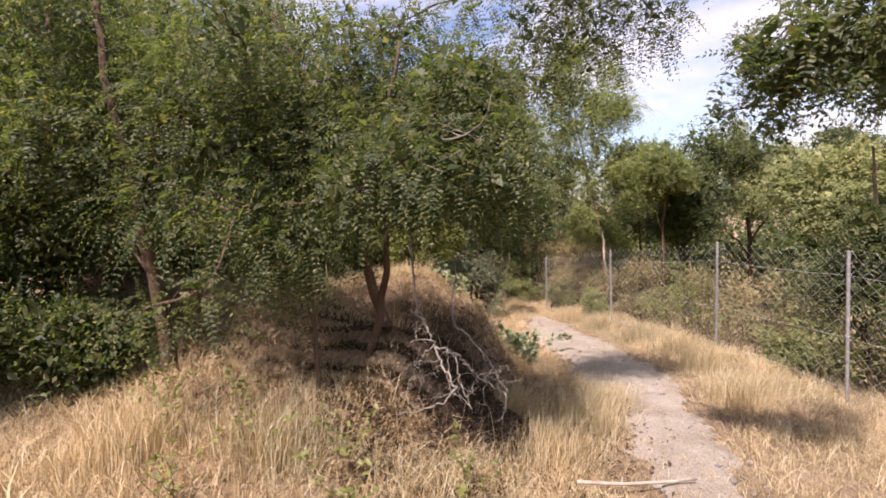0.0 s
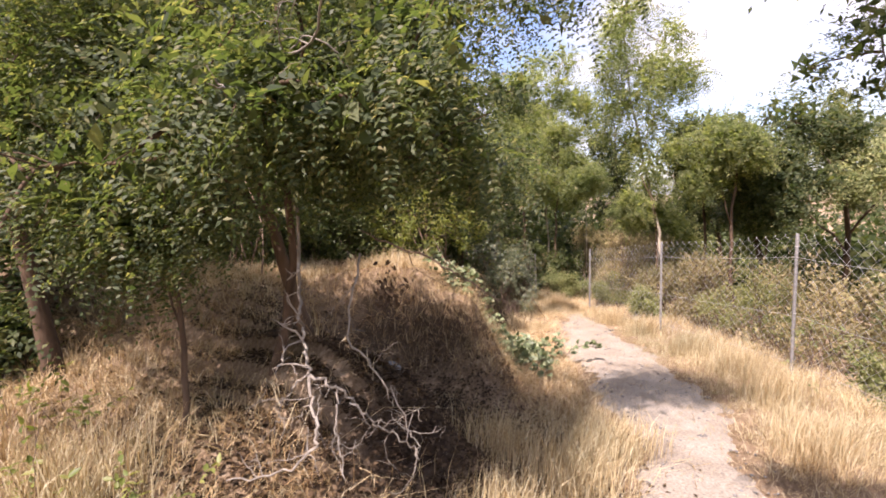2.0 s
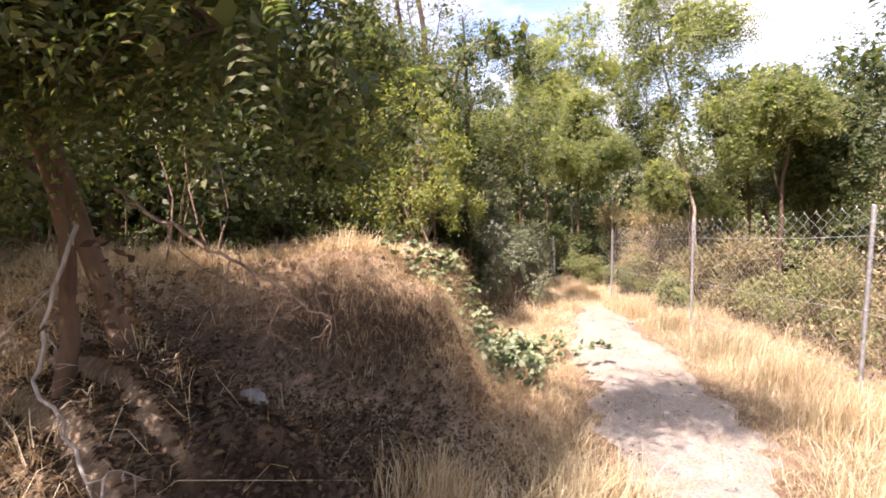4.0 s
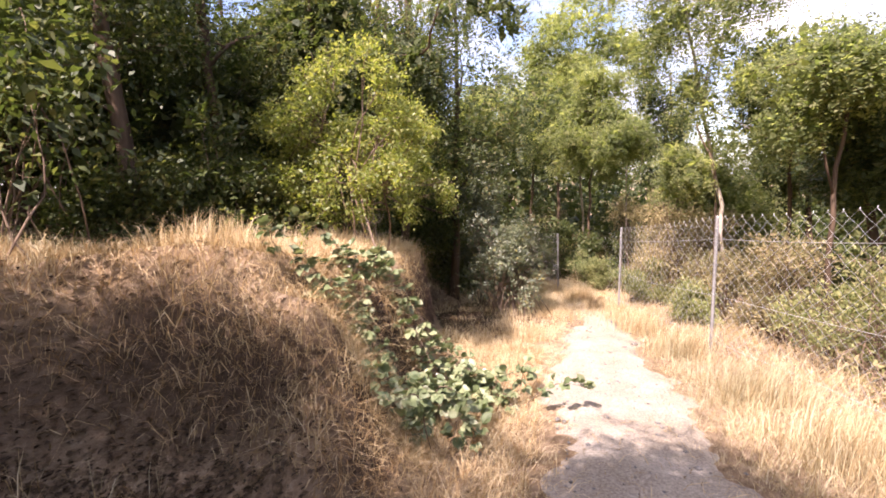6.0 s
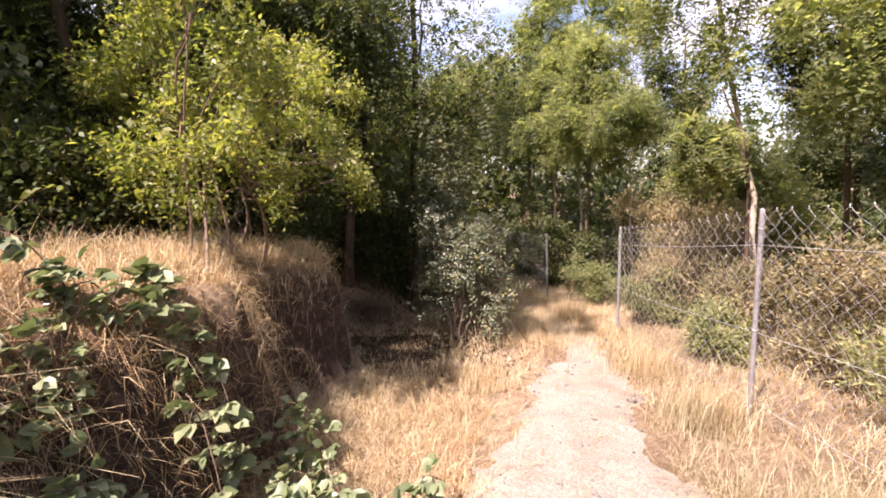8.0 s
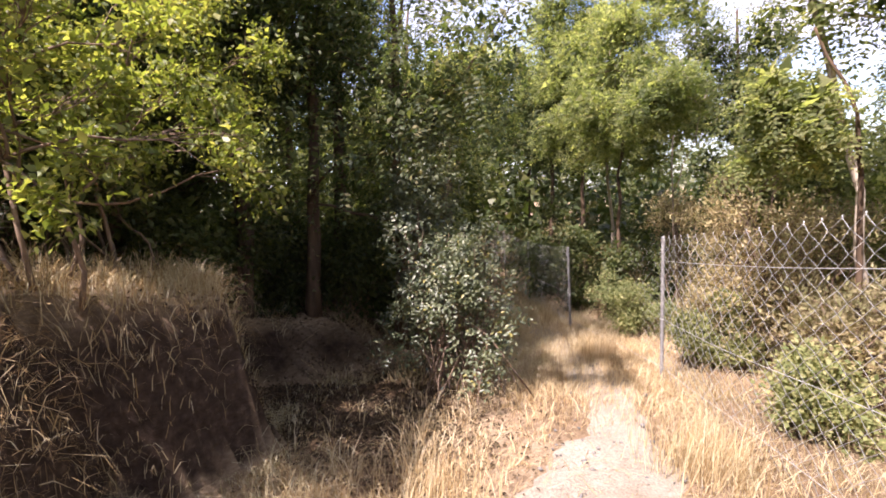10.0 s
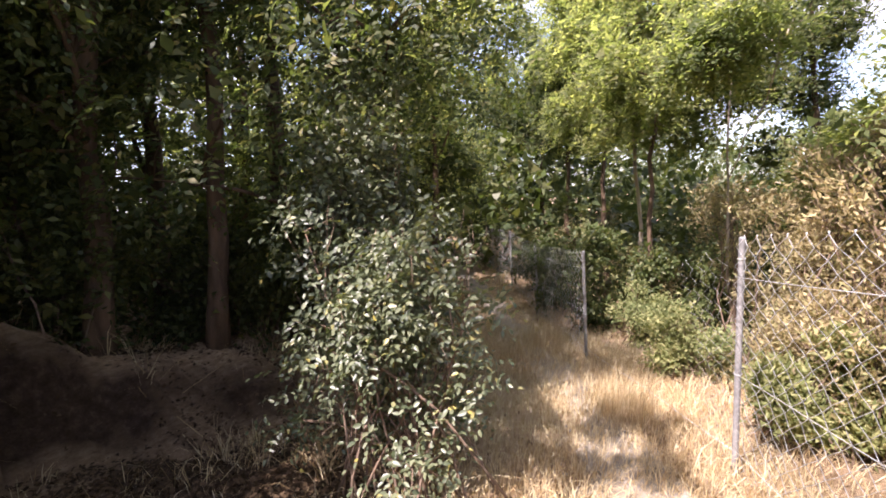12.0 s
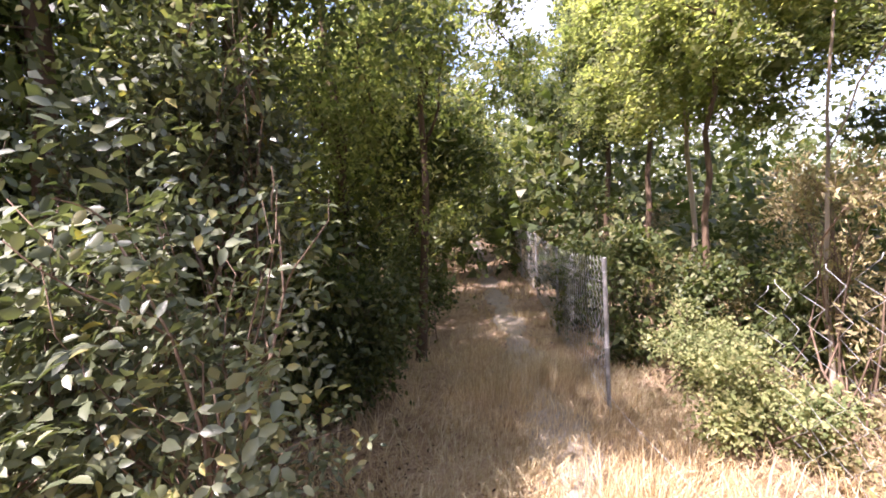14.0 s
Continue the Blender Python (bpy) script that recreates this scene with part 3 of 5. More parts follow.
# the clump over the mound
make_tree("locust_tree", "slender brown-barked locust tree in full leaf on the grassy mound", "tree", (-1.91, 3.53), 0.05, (-2.6, 3.1, 3.3),
          ((-2.95, 2.9, 2.45), (1.15, 0.75, 1.05)), 21, 0.48, 6400, LOCUST, 0.037, seed=11, group="trees over the mound", fill=0.4, core=1.6,
          extra=[((-2.7, 3.5, 3.2), 0.42), ((-2.3, 3.6, 3.3), 0.4), ((-1.9, 3.8, 3.2), 0.34), ((-2.1, 3.4, 3.0), 0.42), ((-1.7, 3.5, 3.1), 0.36), ((-2.5, 3.75, 2.8), 0.42), ((-2.2, 3.9, 2.6), 0.36), ((-1.75, 2.60, 1.95), 0.36), ((-1.25, 2.45, 2.00), 0.4), ((-2.20, 2.20, 2.90), 0.5), ((-2.50, 3.60, 2.60), 0.5), ((-1.90, 3.75, 2.60), 0.45), ((-1.30, 3.90, 2.90), 0.4), ((-2.05, 4.00, 2.50), 0.38), ((-1.70, 4.00, 3.45), 0.28), ((-1.20, 4.20, 3.60), 0.3), ((-0.70, 4.10, 3.75), 0.32), ((-2.30, 2.35, 1.70), 0.42), ((-2.35, 2.00, 1.20), 0.22), ((-2.90, 2.00, 1.05), 0.25), ((-2.90, 2.30, 1.75), 0.5), ((-0.35, 4.40, 3.50), 0.58), ((0.05, 4.50, 3.60), 0.58), ((0.25, 4.30, 4.20), 0.55), ((-0.65, 4.35, 3.20), 0.5), ((-0.20, 4.60, 3.10), 0.45), ((0.30, 4.50, 3.20), 0.36), ((-0.35, 4.30, 4.10), 0.55), ((-0.85, 4.05, 2.75), 0.42), ((-0.45, 4.20, 2.70), 0.36)])
make_tree("locust_tree", "thin locust tree leaning over the mound, low feathery branches", "tree", (-2.0, 3.26), 0.036, (-1.5, 3.15, 2.9),
          ((-1.3, 3.15, 2.1), (1.0, 0.85, 0.8)), 22, 0.34, 4000, LOCUST, 0.036, seed=12, group="trees over the mound", fill=0.7, core=1.7, fork=0.6,
          extra=[((-1.0, 2.5, 1.9), 0.28), ((-1.5, 2.35, 1.75), 0.28), ((-0.7, 2.7, 1.85), 0.24), ((-0.75, 3.40, 1.75), 0.36), ((-0.85, 3.90, 1.60), 0.36), ((-0.70, 3.00, 2.10), 0.4), ((-1.10, 3.90, 2.00), 0.4), ((-1.50, 3.65, 2.30), 0.42), ((-1.20, 3.60, 2.50), 0.4), ((-1.00, 3.75, 2.20), 0.35), ((-1.50, 3.60, 2.60), 0.42), ((-1.85, 3.65, 2.60), 0.4), ((-1.10, 3.75, 2.50), 0.35), ((-1.90, 3.50, 2.00), 0.36)])
make_tree("locust_tree", "dark leafy tree with drooping branches at the clearing's edge", "tree", (-3.7, 2.75), 0.06, (-4.0, 2.8, 4.3),
          ((-4.3, 2.75, 2.5), (1.0, 0.75, 1.7)), 18, 0.6, 2700, LOCUST, 0.046, seed=13, group="trees over the mound")
make_tree("ash_tree", "broad dark-green tree closing the clearing", "tree", (-5.6, 3.0), 0.08, (-5.6, 3.2, 5.0),
          ((-5.3, 2.6, 2.6), (1.5, 1.1, 2.3)), 18, 0.7, 4600, DARKLEAF, 0.06, "cluster", seed=14)
make_tree("ash_tree", "tall dark tree behind the mound", "tree", (-7.2, 4.6), 0.10, (-7.1, 4.7, 6.0),
          ((-7.0, 4.6, 3.7), (1.6, 1.4, 2.6)), 18, 0.75, 2600, LOCUST, 0.078, seed=15)
for k, (sx, sy, sr, sz) in enumerate([(-4.9, 1.7, 0.75, 0.85), (-5.9, 1.2, 0.8, 0.8), (-4.3, 2.4, 0.5, 0.7), (-6.4, 2.2, 0.9, 1.4)]):
    make_shrub("shrub", "leafy green shrub at the foot of the trees", "shrub", (sx, sy, gz(sx, sy) + sz * 0.55), (sr, sr, sz * 0.6), 9, 0.36, 1500, (LOCUST, BANKLEAF)[k % 2], 0.055, "cluster", 80 + k, "shrubs at the clearing's edge")

make_tree("locust_tree", "slim locust sapling under the mound trees", "tree", (-2.15, 2.75), 0.02, (-2.2, 2.8, 1.9),
          ((-2.2, 2.65, 1.45), (0.35, 0.3, 0.5)), 7, 0.25, 600, LOCUST, 0.034, seed=20, group="trees over the mound")

# the grove on the bank
# extra blobs towards the path hang out of view, added to cast shade
make_tree("locust_tree", "tall locust tree on top of the bank, unseen boughs added to shade the path", "tree", (-5.4, 9.0), 0.07, (-5.3, 9.0, 5.6),
          ((-5.6, 9.1, 3.2), (0.95, 1.2, 2.2)), 24, 0.62, 4700, LOCUST, 0.055, seed=16, group="trees of the grove", core=2.0,
          extra=[((-4.8, 9.4, 3.0), 0.55), ((-5.0, 10.3, 3.2), 0.6), ((-4.3, 10.1, 3.0), 0.4), ((-3.0, 9.5, 3.6), 0.3), ((-2.65, 9.8, 3.5), 0.34), ((-3.2, 10.2, 3.6), 0.34), ((-2.9, 10.5, 3.4), 0.3), ((-3.75, 10.0, 3.6), 0.28)])
make_tree("locust_tree", "tall locust beside the path whose boughs shade the grass", "tree", (2.9, 1.1), 0.06, (2.2, 2.2, 3.0),
          ((1.25, 3.2, 2.4), (0.6, 0.42, 0.36)), 9, 0.22, 600, LOCUST, 0.045, seed=18, group="trees beyond the fence", core=1.6,
          extra=[((0.8, 3.35, 2.5), 0.18), ((0.95, 3.4, 2.3), 0.16), ((1.7, 3.4, 2.2), 0.25), ((1.9, 3.6, 2.5), 0.25)])
make_tree("locust_tree", "low dark-leaved tree leaning on the wire fence", "tree", (3.2, 7.7), 0.05, (3.05, 7.6, 2.2),
          ((3.0, 7.5, 0.9), (0.6, 0.55, 1.3)), 14, 0.32, 1500, LOCUST, 0.055, seed=22, group="trees beyond the fence", core=1.6)
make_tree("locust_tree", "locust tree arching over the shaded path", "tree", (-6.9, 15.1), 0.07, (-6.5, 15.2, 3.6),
          ((-6.3, 15.2, 2.9), (1.5, 1.3, 1.2)), 16, 0.55, 1700, LOCUST_SUNLIT, 0.07, seed=19, group="trees of the grove")
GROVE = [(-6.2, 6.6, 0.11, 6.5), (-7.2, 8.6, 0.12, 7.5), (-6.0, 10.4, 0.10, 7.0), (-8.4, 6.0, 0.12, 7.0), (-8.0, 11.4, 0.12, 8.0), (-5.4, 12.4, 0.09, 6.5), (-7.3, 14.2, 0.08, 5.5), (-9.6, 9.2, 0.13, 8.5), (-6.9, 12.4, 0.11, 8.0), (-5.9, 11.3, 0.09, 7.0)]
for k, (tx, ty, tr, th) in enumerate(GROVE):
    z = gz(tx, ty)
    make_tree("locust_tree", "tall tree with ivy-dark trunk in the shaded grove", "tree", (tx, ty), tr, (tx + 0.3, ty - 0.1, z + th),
              ((tx + 0.2, ty - 0.1, z + th * 0.55), (1.9, 1.7, th * 0.45)), 19, 0.85, (3300, 1900)[k % 2], (LOCUST_SUNLIT if k == 6 else (DARKLEAF, LOCUST)[k % 2]), (0.054, 0.074)[k % 2], ("cluster", "pinnate")[k % 2], seed=100 + k, group="trees of the grove")
for k, (sx, sy, sr, sz) in enumerate([(-5.2, 7.6, 0.7, 1.1), (-6.6, 7.6, 0.9, 1.3), (-5.6, 9.3, 0.7, 1.0), (-6.6, 11.5, 0.9, 1.2), (-5.9, 12.9, 0.7, 1.5), (-5.8, 13.7, 0.5, 1.3), (-6.0, 13.6, 0.9, 1.6), (-7.6, 15.6, 0.9, 1.7), (-5.4, 6.2, 0.6, 0.8), (-6.3, 10.4, 0.7, 1.4), (-5.9, 11.9, 0.7, 1.6)]):
    make_shrub("shrub", "dark undergrowth shrub in the shade of the grove", "shrub", (sx, sy, gz(sx, sy) + sz * 0.5), (sr, sr, sz * 0.6), 9, 0.42, 1300, DARKLEAF, 0.06, "cluster", 130 + k, "undergrowth of the grove")

for k, (tx, ty, th) in enumerate([(-10.5, 6.4, 8.0), (-11.2, 10.8, 8.5), (-10.0, 13.4, 8.0), (-9.4, 4.0, 6.5), (-12.2, 8.4, 9.0), (-9.4, 15.4, 7.5), (-8.2, 7.6, 6.0), (-7.6, 10.2, 6.0)]):
    z = gz(tx, ty)
    make_tree("locust_tree", "dense dark tree deep in the grove", "tree", (tx, ty), 0.11, (tx + 0.2, ty - 0.1, z + th * 0.9),
              ((tx, ty, z + th * 0.5), (1.8, 1.7, th * 0.5)), 22, 0.8, 1700 if ty > 13 else 2600, LOCUST_SUNLIT if ty > 13 else (LOCUST, DARKLEAF)[k % 2], 0.095, "frond", seed=320 + k, group="trees of the grove", fill=0.15 if ty > 13 else 0.6, core=1.9)

# bushes by the path
for k, (sx, sy) in enumerate([(-12.4, 23.6), (-14.6, 23.0), (-13.8, 24.6), (-15.4, 25.6), (-11.8, 22.4)]):
    make_shrub("shrub", "dark leafy scrub closing the far end of the path", "shrub", (sx, sy, gz(sx, sy) + 1.3), (1.1, 1.1, 1.5), 9, 0.5, 420, DARKLEAF, 0.1, "cluster", 260 + k, "scrub at the path's end")
make_shrub("bank_bush", "bright green bush with dry twigs on the bank edge", "bush", (-3.85, 8.3, 1.5), (1.75, 0.7, 0.98), 28, 0.16, 4000, BANKLEAF, 0.042, "cluster", 201, twigs=7, trunks=6,
           extra=[(-4.95, 8.15, 1.60, 0.30), (-4.65, 7.95, 1.90, 0.28), (-4.35, 8.05, 2.20, 0.30), (-2.85, 8.05, 1.75, 0.28), (-2.95, 7.85, 2.20, 0.26), (-3.30, 7.95, 2.50, 0.26), (-3.85, 7.80, 1.20, 0.26), (-3.35, 7.80, 1.15, 0.25), (-4.55, 7.85, 1.20, 0.25), (-2.90, 7.95, 1.20, 0.20), (-3.95, 7.95, 2.45, 0.25), (-5.35, 8.05, 1.90, 0.25),
                  (-3.65, 8.85, 1.05, 0.24), (-3.35, 8.55, 1.00, 0.20), (-3.2, 9.2, 1.0, 0.16), (-4.9, 8.4, 2.6, 0.25), (-4.4, 8.5, 2.8, 0.22), (-5.2, 8.2, 2.2, 0.25), (-3.5, 9.3, 1.2, 0.25), (-3.35, 9.45, 0.8, 0.2), (-3.8, 9.2, 1.5, 0.25), (-3.5, 9.0, 1.7, 0.25), (-4.2, 8.0, 0.85, 0.25), (-3.6, 8.0, 0.8, 0.22), (-4.6, 7.9, 1.0, 0.25), (-5.0, 8.0, 1.4, 0.28), (-4.9, 7.8, 1.9, 0.28), (-3.2, 8.4, 0.8, 0.2), (-3.15, 8.25, 1.40, 0.25)])
make_shrub("elder_bush", "glossy-leaved bush beside the path, pale leaves in the sun", "bush", (-3.45, 11.5, -0.25), (0.66, 0.76, 1.05), 36, 0.27, 2250, ROSELEAF, 0.05, "oval", 202,
           extra=[(-4.1, 11.35, -0.4, 0.3), (-4.2, 11.5, 0.1, 0.3), (-4.0, 11.1, -0.85, 0.28), (-4.3, 11.6, -0.7, 0.3), (-3.9, 11.2, 0.35, 0.28), (-4.2, 11.7, 0.6, 0.28)])
make_shrub("elder_bush", "tall small-leaved dark bush behind the path edge", "bush", (-4.35, 12.0, 0.7), (0.5, 0.7, 1.25), 15, 0.36, 2200, ROSELEAF, 0.045, "cluster", 203)
make_shrub("bank_bush", "dark-twigged green bush overhanging the end of the bank", "bush", (-4.9, 8.9, 1.7), (0.7, 0.5, 0.6), 13, 0.26, 2100, BANKLEAF, 0.042, "cluster", 204, trunks=4,
           extra=[(-4.3, 9.2, 2.3, 0.25), (-3.9, 9.5, 1.5, 0.22), (-3.8, 9.3, 2.1, 0.25), (-4.0, 9.9, 1.9, 0.25), (-3.75, 9.6, 1.15, 0.2), (-4.3, 9.6, 2.3, 0.25), (-4.2, 9.8, 1.5, 0.22), (-4.6, 9.7, 1.9, 0.25)])
make_shrub("bank_bush", "low green bush trailing over the bank top", "bush", (-4.9, 8.7, 0.95), (0.7, 0.6, 0.6), 12, 0.3, 1300, DARKLEAF, 0.055, "cluster", 205)

# beyond the fence
make_tree("locust_tree", "sparse locust with a thin pale trunk behind the fence", "tree", (-0.42, 13.7), 0.048, (-1.3, 13.6, 6.4),
          ((-1.1, 13.5, 4.6), (1.4, 1.2, 2.2)), 15, 0.5, 3200, LOCUST_SUNLIT, 0.065, bark=PALEBARK, seed=21, fork=0.55, group="trees beyond the fence",
          extra=[((-0.55, 13.3, 3.2), 0.5), ((-0.1, 13.5, 2.6), 0.42), ((-0.75, 13.3, 2.2), 0.45), ((0.2, 13.5, 1.6), 0.5), ((-1.3, 13.2, 3.6), 0.5), ((-0.9, 13.5, 2.7), 0.4), ((-0.3, 13.6, 3.9), 0.45), ((-1.6, 13.5, 3.0), 0.4), ((0.2, 13.6, 3.1), 0.4)])
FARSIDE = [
    (1.7, 14.0, 0.09, (1.6, 13.8, 2.0), (1.8, 1.4, 2.1), LOCUST, 26), (1.1, 12.4, 0.05, (1.0, 12.3, 2.3), (1.1, 0.9, 1.1), LOCUST_SUNLIT, 16), (-4.7, 18.8, 0.05, (-4.4, 18.3, 3.0), (1.9, 1.5, 3.1), LOCUST_SUNLIT, 32),
    (-6.2, 20.6, 0.07, (-6.2, 20.4, 3.6), (2.1, 1.8, 4.0), LOCUST_SUNLIT, 36), (-0.8, 17.4, 0.06, (-0.9, 17.0, 0.6), (1.4, 1.2, 1.4), LOCUST_SUNLIT, 18), (-3.8, 17.2, 0.05, (-3.75, 17.0, 3.0), (1.15, 1.0, 1.8), LOCUST_SUNLIT, 18),
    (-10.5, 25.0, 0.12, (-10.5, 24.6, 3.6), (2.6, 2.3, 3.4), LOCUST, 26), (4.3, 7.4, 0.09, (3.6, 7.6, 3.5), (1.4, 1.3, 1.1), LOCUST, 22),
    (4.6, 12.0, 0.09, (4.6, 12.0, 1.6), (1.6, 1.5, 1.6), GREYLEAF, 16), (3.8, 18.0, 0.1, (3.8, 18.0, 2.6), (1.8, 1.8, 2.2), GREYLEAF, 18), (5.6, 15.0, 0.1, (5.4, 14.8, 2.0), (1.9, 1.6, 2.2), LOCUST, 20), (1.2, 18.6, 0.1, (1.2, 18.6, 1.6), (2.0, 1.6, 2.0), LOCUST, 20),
    (-2.7, 16.6, 0.026, (-2.55, 15.3, 1.95), (0.75, 0.6, 0.65), LOCUST_SUNLIT, 12), (-2.2, 18.6, 0.07, (-2.3, 18.8, 2.6), (1.6, 1.3, 2.6), LOCUST, 22), (-8.2, 22.4, 0.08, (-8.3, 22.2, 3.4), (1.8, 1.6, 3.6), LOCUST, 24), (0.5, 14.6, 0.05, (0.35, 14.4, 2.5), (0.9, 0.8, 1.0), LOCUST, 16)]
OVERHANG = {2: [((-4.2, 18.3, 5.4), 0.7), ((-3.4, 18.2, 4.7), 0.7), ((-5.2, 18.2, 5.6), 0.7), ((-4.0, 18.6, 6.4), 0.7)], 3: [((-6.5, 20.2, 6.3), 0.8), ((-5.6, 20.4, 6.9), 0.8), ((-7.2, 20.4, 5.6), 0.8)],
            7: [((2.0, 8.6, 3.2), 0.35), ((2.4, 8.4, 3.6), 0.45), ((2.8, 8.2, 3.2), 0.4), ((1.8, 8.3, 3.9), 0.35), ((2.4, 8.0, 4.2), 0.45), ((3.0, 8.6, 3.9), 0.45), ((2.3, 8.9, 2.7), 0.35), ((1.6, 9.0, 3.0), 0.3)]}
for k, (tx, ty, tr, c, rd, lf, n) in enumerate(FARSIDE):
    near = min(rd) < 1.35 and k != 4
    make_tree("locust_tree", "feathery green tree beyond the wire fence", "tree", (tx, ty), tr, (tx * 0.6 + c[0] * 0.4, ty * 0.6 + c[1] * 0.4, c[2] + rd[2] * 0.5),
              (c, rd), n, 0.42 if near else 0.62, n * (150 if near else 215), lf, 0.06 if near else 0.08, "frond", bark=PALEBARK if k in (2, 4, 12) else None, seed=140 + k, group="trees beyond the fence", extra=OVERHANG.get(k, ()), fill=0.1 if k == 12 else (0.22 if lf is LOCUST_SUNLIT else 0.38), core=1.5)
make_tree("locust_tree", "young locust leaning over the wire with long feathered leaves", "tree", (-0.2, 13.1), 0.035, (-0.8, 13.0, 1.9),
          ((-0.95, 12.95, 1.15), (0.55, 0.45, 0.65)), 10, 0.2, 520, LOCUST_SUNLIT, 0.055, seed=23, group="trees beyond the fence", core=1.6)
LEFTFAR = [(-9.4, 16.4, 0.1, 7.0), (-12.2, 19.2, 0.12, 8.0), (-16.0, 22.5, 0.12, 8.0), (-14.5, 28.0, 0.13, 9.0), (-21.0, 29.5, 0.14, 9.0)]
for k, (tx, ty, tr, th) in enumerate(LEFTFAR):
    z = gz(tx, ty)
    make_tree("locust_tree", "tree arching over the far end of the path", "tree", (tx, ty), tr, (tx + 0.5, ty + 0.2, z + th),
              ((tx + 0.4, ty + 0.1, z + th * 0.55), (2.2, 2.0, th * 0.42)), 17, 0.85, 3400, (LOCUST, LOCUST_SUNLIT)[k % 2], 0.095, "frond", seed=170 + k, group="trees of the grove", fill=0.5, core=1.5)
BRUSH = [(2.9, 9.6, 0.8, 1.2), (1.5, 11.2, 0.9, 1.5), (0.5, 12.6, 0.85, 1.6), (-0.4, 13.2, 0.7, 1.7), (-1.3, 13.95, 0.65, 1.9), (-1.75, 14.6, 0.6, 1.0), (-1.6, 15.1, 0.95, 3.0), (-2.5, 16.2, 0.9, 2.8), (3.6, 8.0, 0.8, 1.0), (1.9, 12.6, 1.0, 1.8), (-0.4, 15.6, 1.0, 2.8), (-0.9, 14.6, 0.8, 2.6)]
for k, (sx, sy, sr, sz) in enumerate(BRUSH):
    make_shrub("brushwood", "dry tan brush behind the fence, thin twigs and faded leaves", "shrub", (sx, sy, gz(sx, sy) + sz * 0.5), (sr, sr, sz * 0.6), 11, 0.36, 1100, (BRUSHLEAF, GREYLEAF)[k in (1, 8)], 0.05, "wisp", 220 + k, "brush behind the fence", stems=22, twigs=7)
for k, (sx, sy, sr, sz) in enumerate([(-3.7, 16.1, 0.6, 1.0), (-2.9, 15.1, 0.5, 0.7), (2.2, 7.9, 0.4, 0.6), (-0.6, 12.3, 0.4, 0.6)]):
    make_shrub("shrub", "grey-green leafy shrub pressed against the fence", "shrub", (sx, sy, gz(sx, sy) + sz * 0.5), (sr * 1.1, sr * 1.1, sz * 0.7), 15, 0.2, 1500, GREYLEAF, 0.036, "cluster", 240 + k, "shrubs at the fence")


for k, (sx, sy, sr, sz) in enumerate([(-4.6, 16.5, 0.55, 1.9), (-4.1, 17.2, 0.6, 1.8), (-3.2, 17.7, 0.6, 1.8), (-5.4, 17.4, 0.55, 2.0), (-6.4, 18.4, 0.6, 1.4), (-7.4, 19.4, 0.6, 1.4)]):
    make_shrub("shrub", "dark shaded shrub behind the torn wire", "shrub", (sx, sy, gz(sx, sy) + sz * 0.5), (sr, sr, sz * 0.6), 9, 0.32, 700, DARKLEAF, 0.07, "cluster", 270 + k, "shrubs at the fence")


make_shrub("shrub", "low yellow-green herbage grown through the foot of the fence", "shrub", (-1.7, 13.8, gz(-1.7, 13.8) + 0.4), (0.5, 0.35, 0.45), 16, 0.18, 1400, GREYLEAF, 0.06, "wisp", 280, "shrubs at the fence")

# thickets that close the view on both sides
def thickets(seed, lo, hi, gap, offsets, tall, leaf_set, kind, size, sprays, label, group):
    r = np.random.default_rng(seed)
    k = 0
    y = lo
    while y < hi:
        i = int(np.argmin(np.abs(CENTRE[:, 1] - y)))
        nx, ny = -TANGENT[i, 1], TANGENT[i, 0]
        for off in offsets:
            o = off + r.uniform(-0.35, 0.35)
            if off == 4.9 and 9.5 < y < 13.2:
                o += 1.3
            x, yy = CENTRE[i, 0] + nx * o, CENTRE[i, 1] + ny * o + r.uniform(-0.3, 0.3)
            h = tall * r.uniform(0.75, 1.25) * (1 + 0.10 * abs(off))
            rr = 0.75 + 0.07 * abs(off)
            make_shrub("shrub", label, "shrub", (x, yy, gz(x, yy) + h * 0.45), (rr, rr, h * 0.58), 8, 0.5, sprays, leaf_set[k % len(leaf_set)], size, kind, seed * 100 + k, group, stems=4, twigs=1)
            k += 1
        y += gap * r.uniform(0.85, 1.15)


thickets(6, 4.0, 25.0, 1.5, (-4.5, -6.2), 1.9, (GREYLEAF, LOCUST, BRUSHLEAF), "cluster", 0.085, 240, "leafy scrub beyond the wire fence", "scrub beyond the fence")
thickets(3, 4.5, 24.5, 1.25, (-2.9,), 1.4, (BRUSHLEAF, BRUSHLEAF, GREYLEAF), "wisp", 0.062, 330, "dense scrub beyond the wire fence", "scrub beyond the fence")
thickets(4, 4.6, 24.0, 1.35, (4.9, 7.0), 1.8, (DARKLEAF, LOCUST), "cluster", 0.08, 340, "dark shaded scrub filling the grove", "undergrowth of the grove")
thickets(5, 14.5, 26.0, 1.5, (2.3, 3.4), 1.5, (DARKLEAF, LOCUST), "cluster", 0.09, 280, "leafy scrub along the shaded path", "undergrowth of the grove")


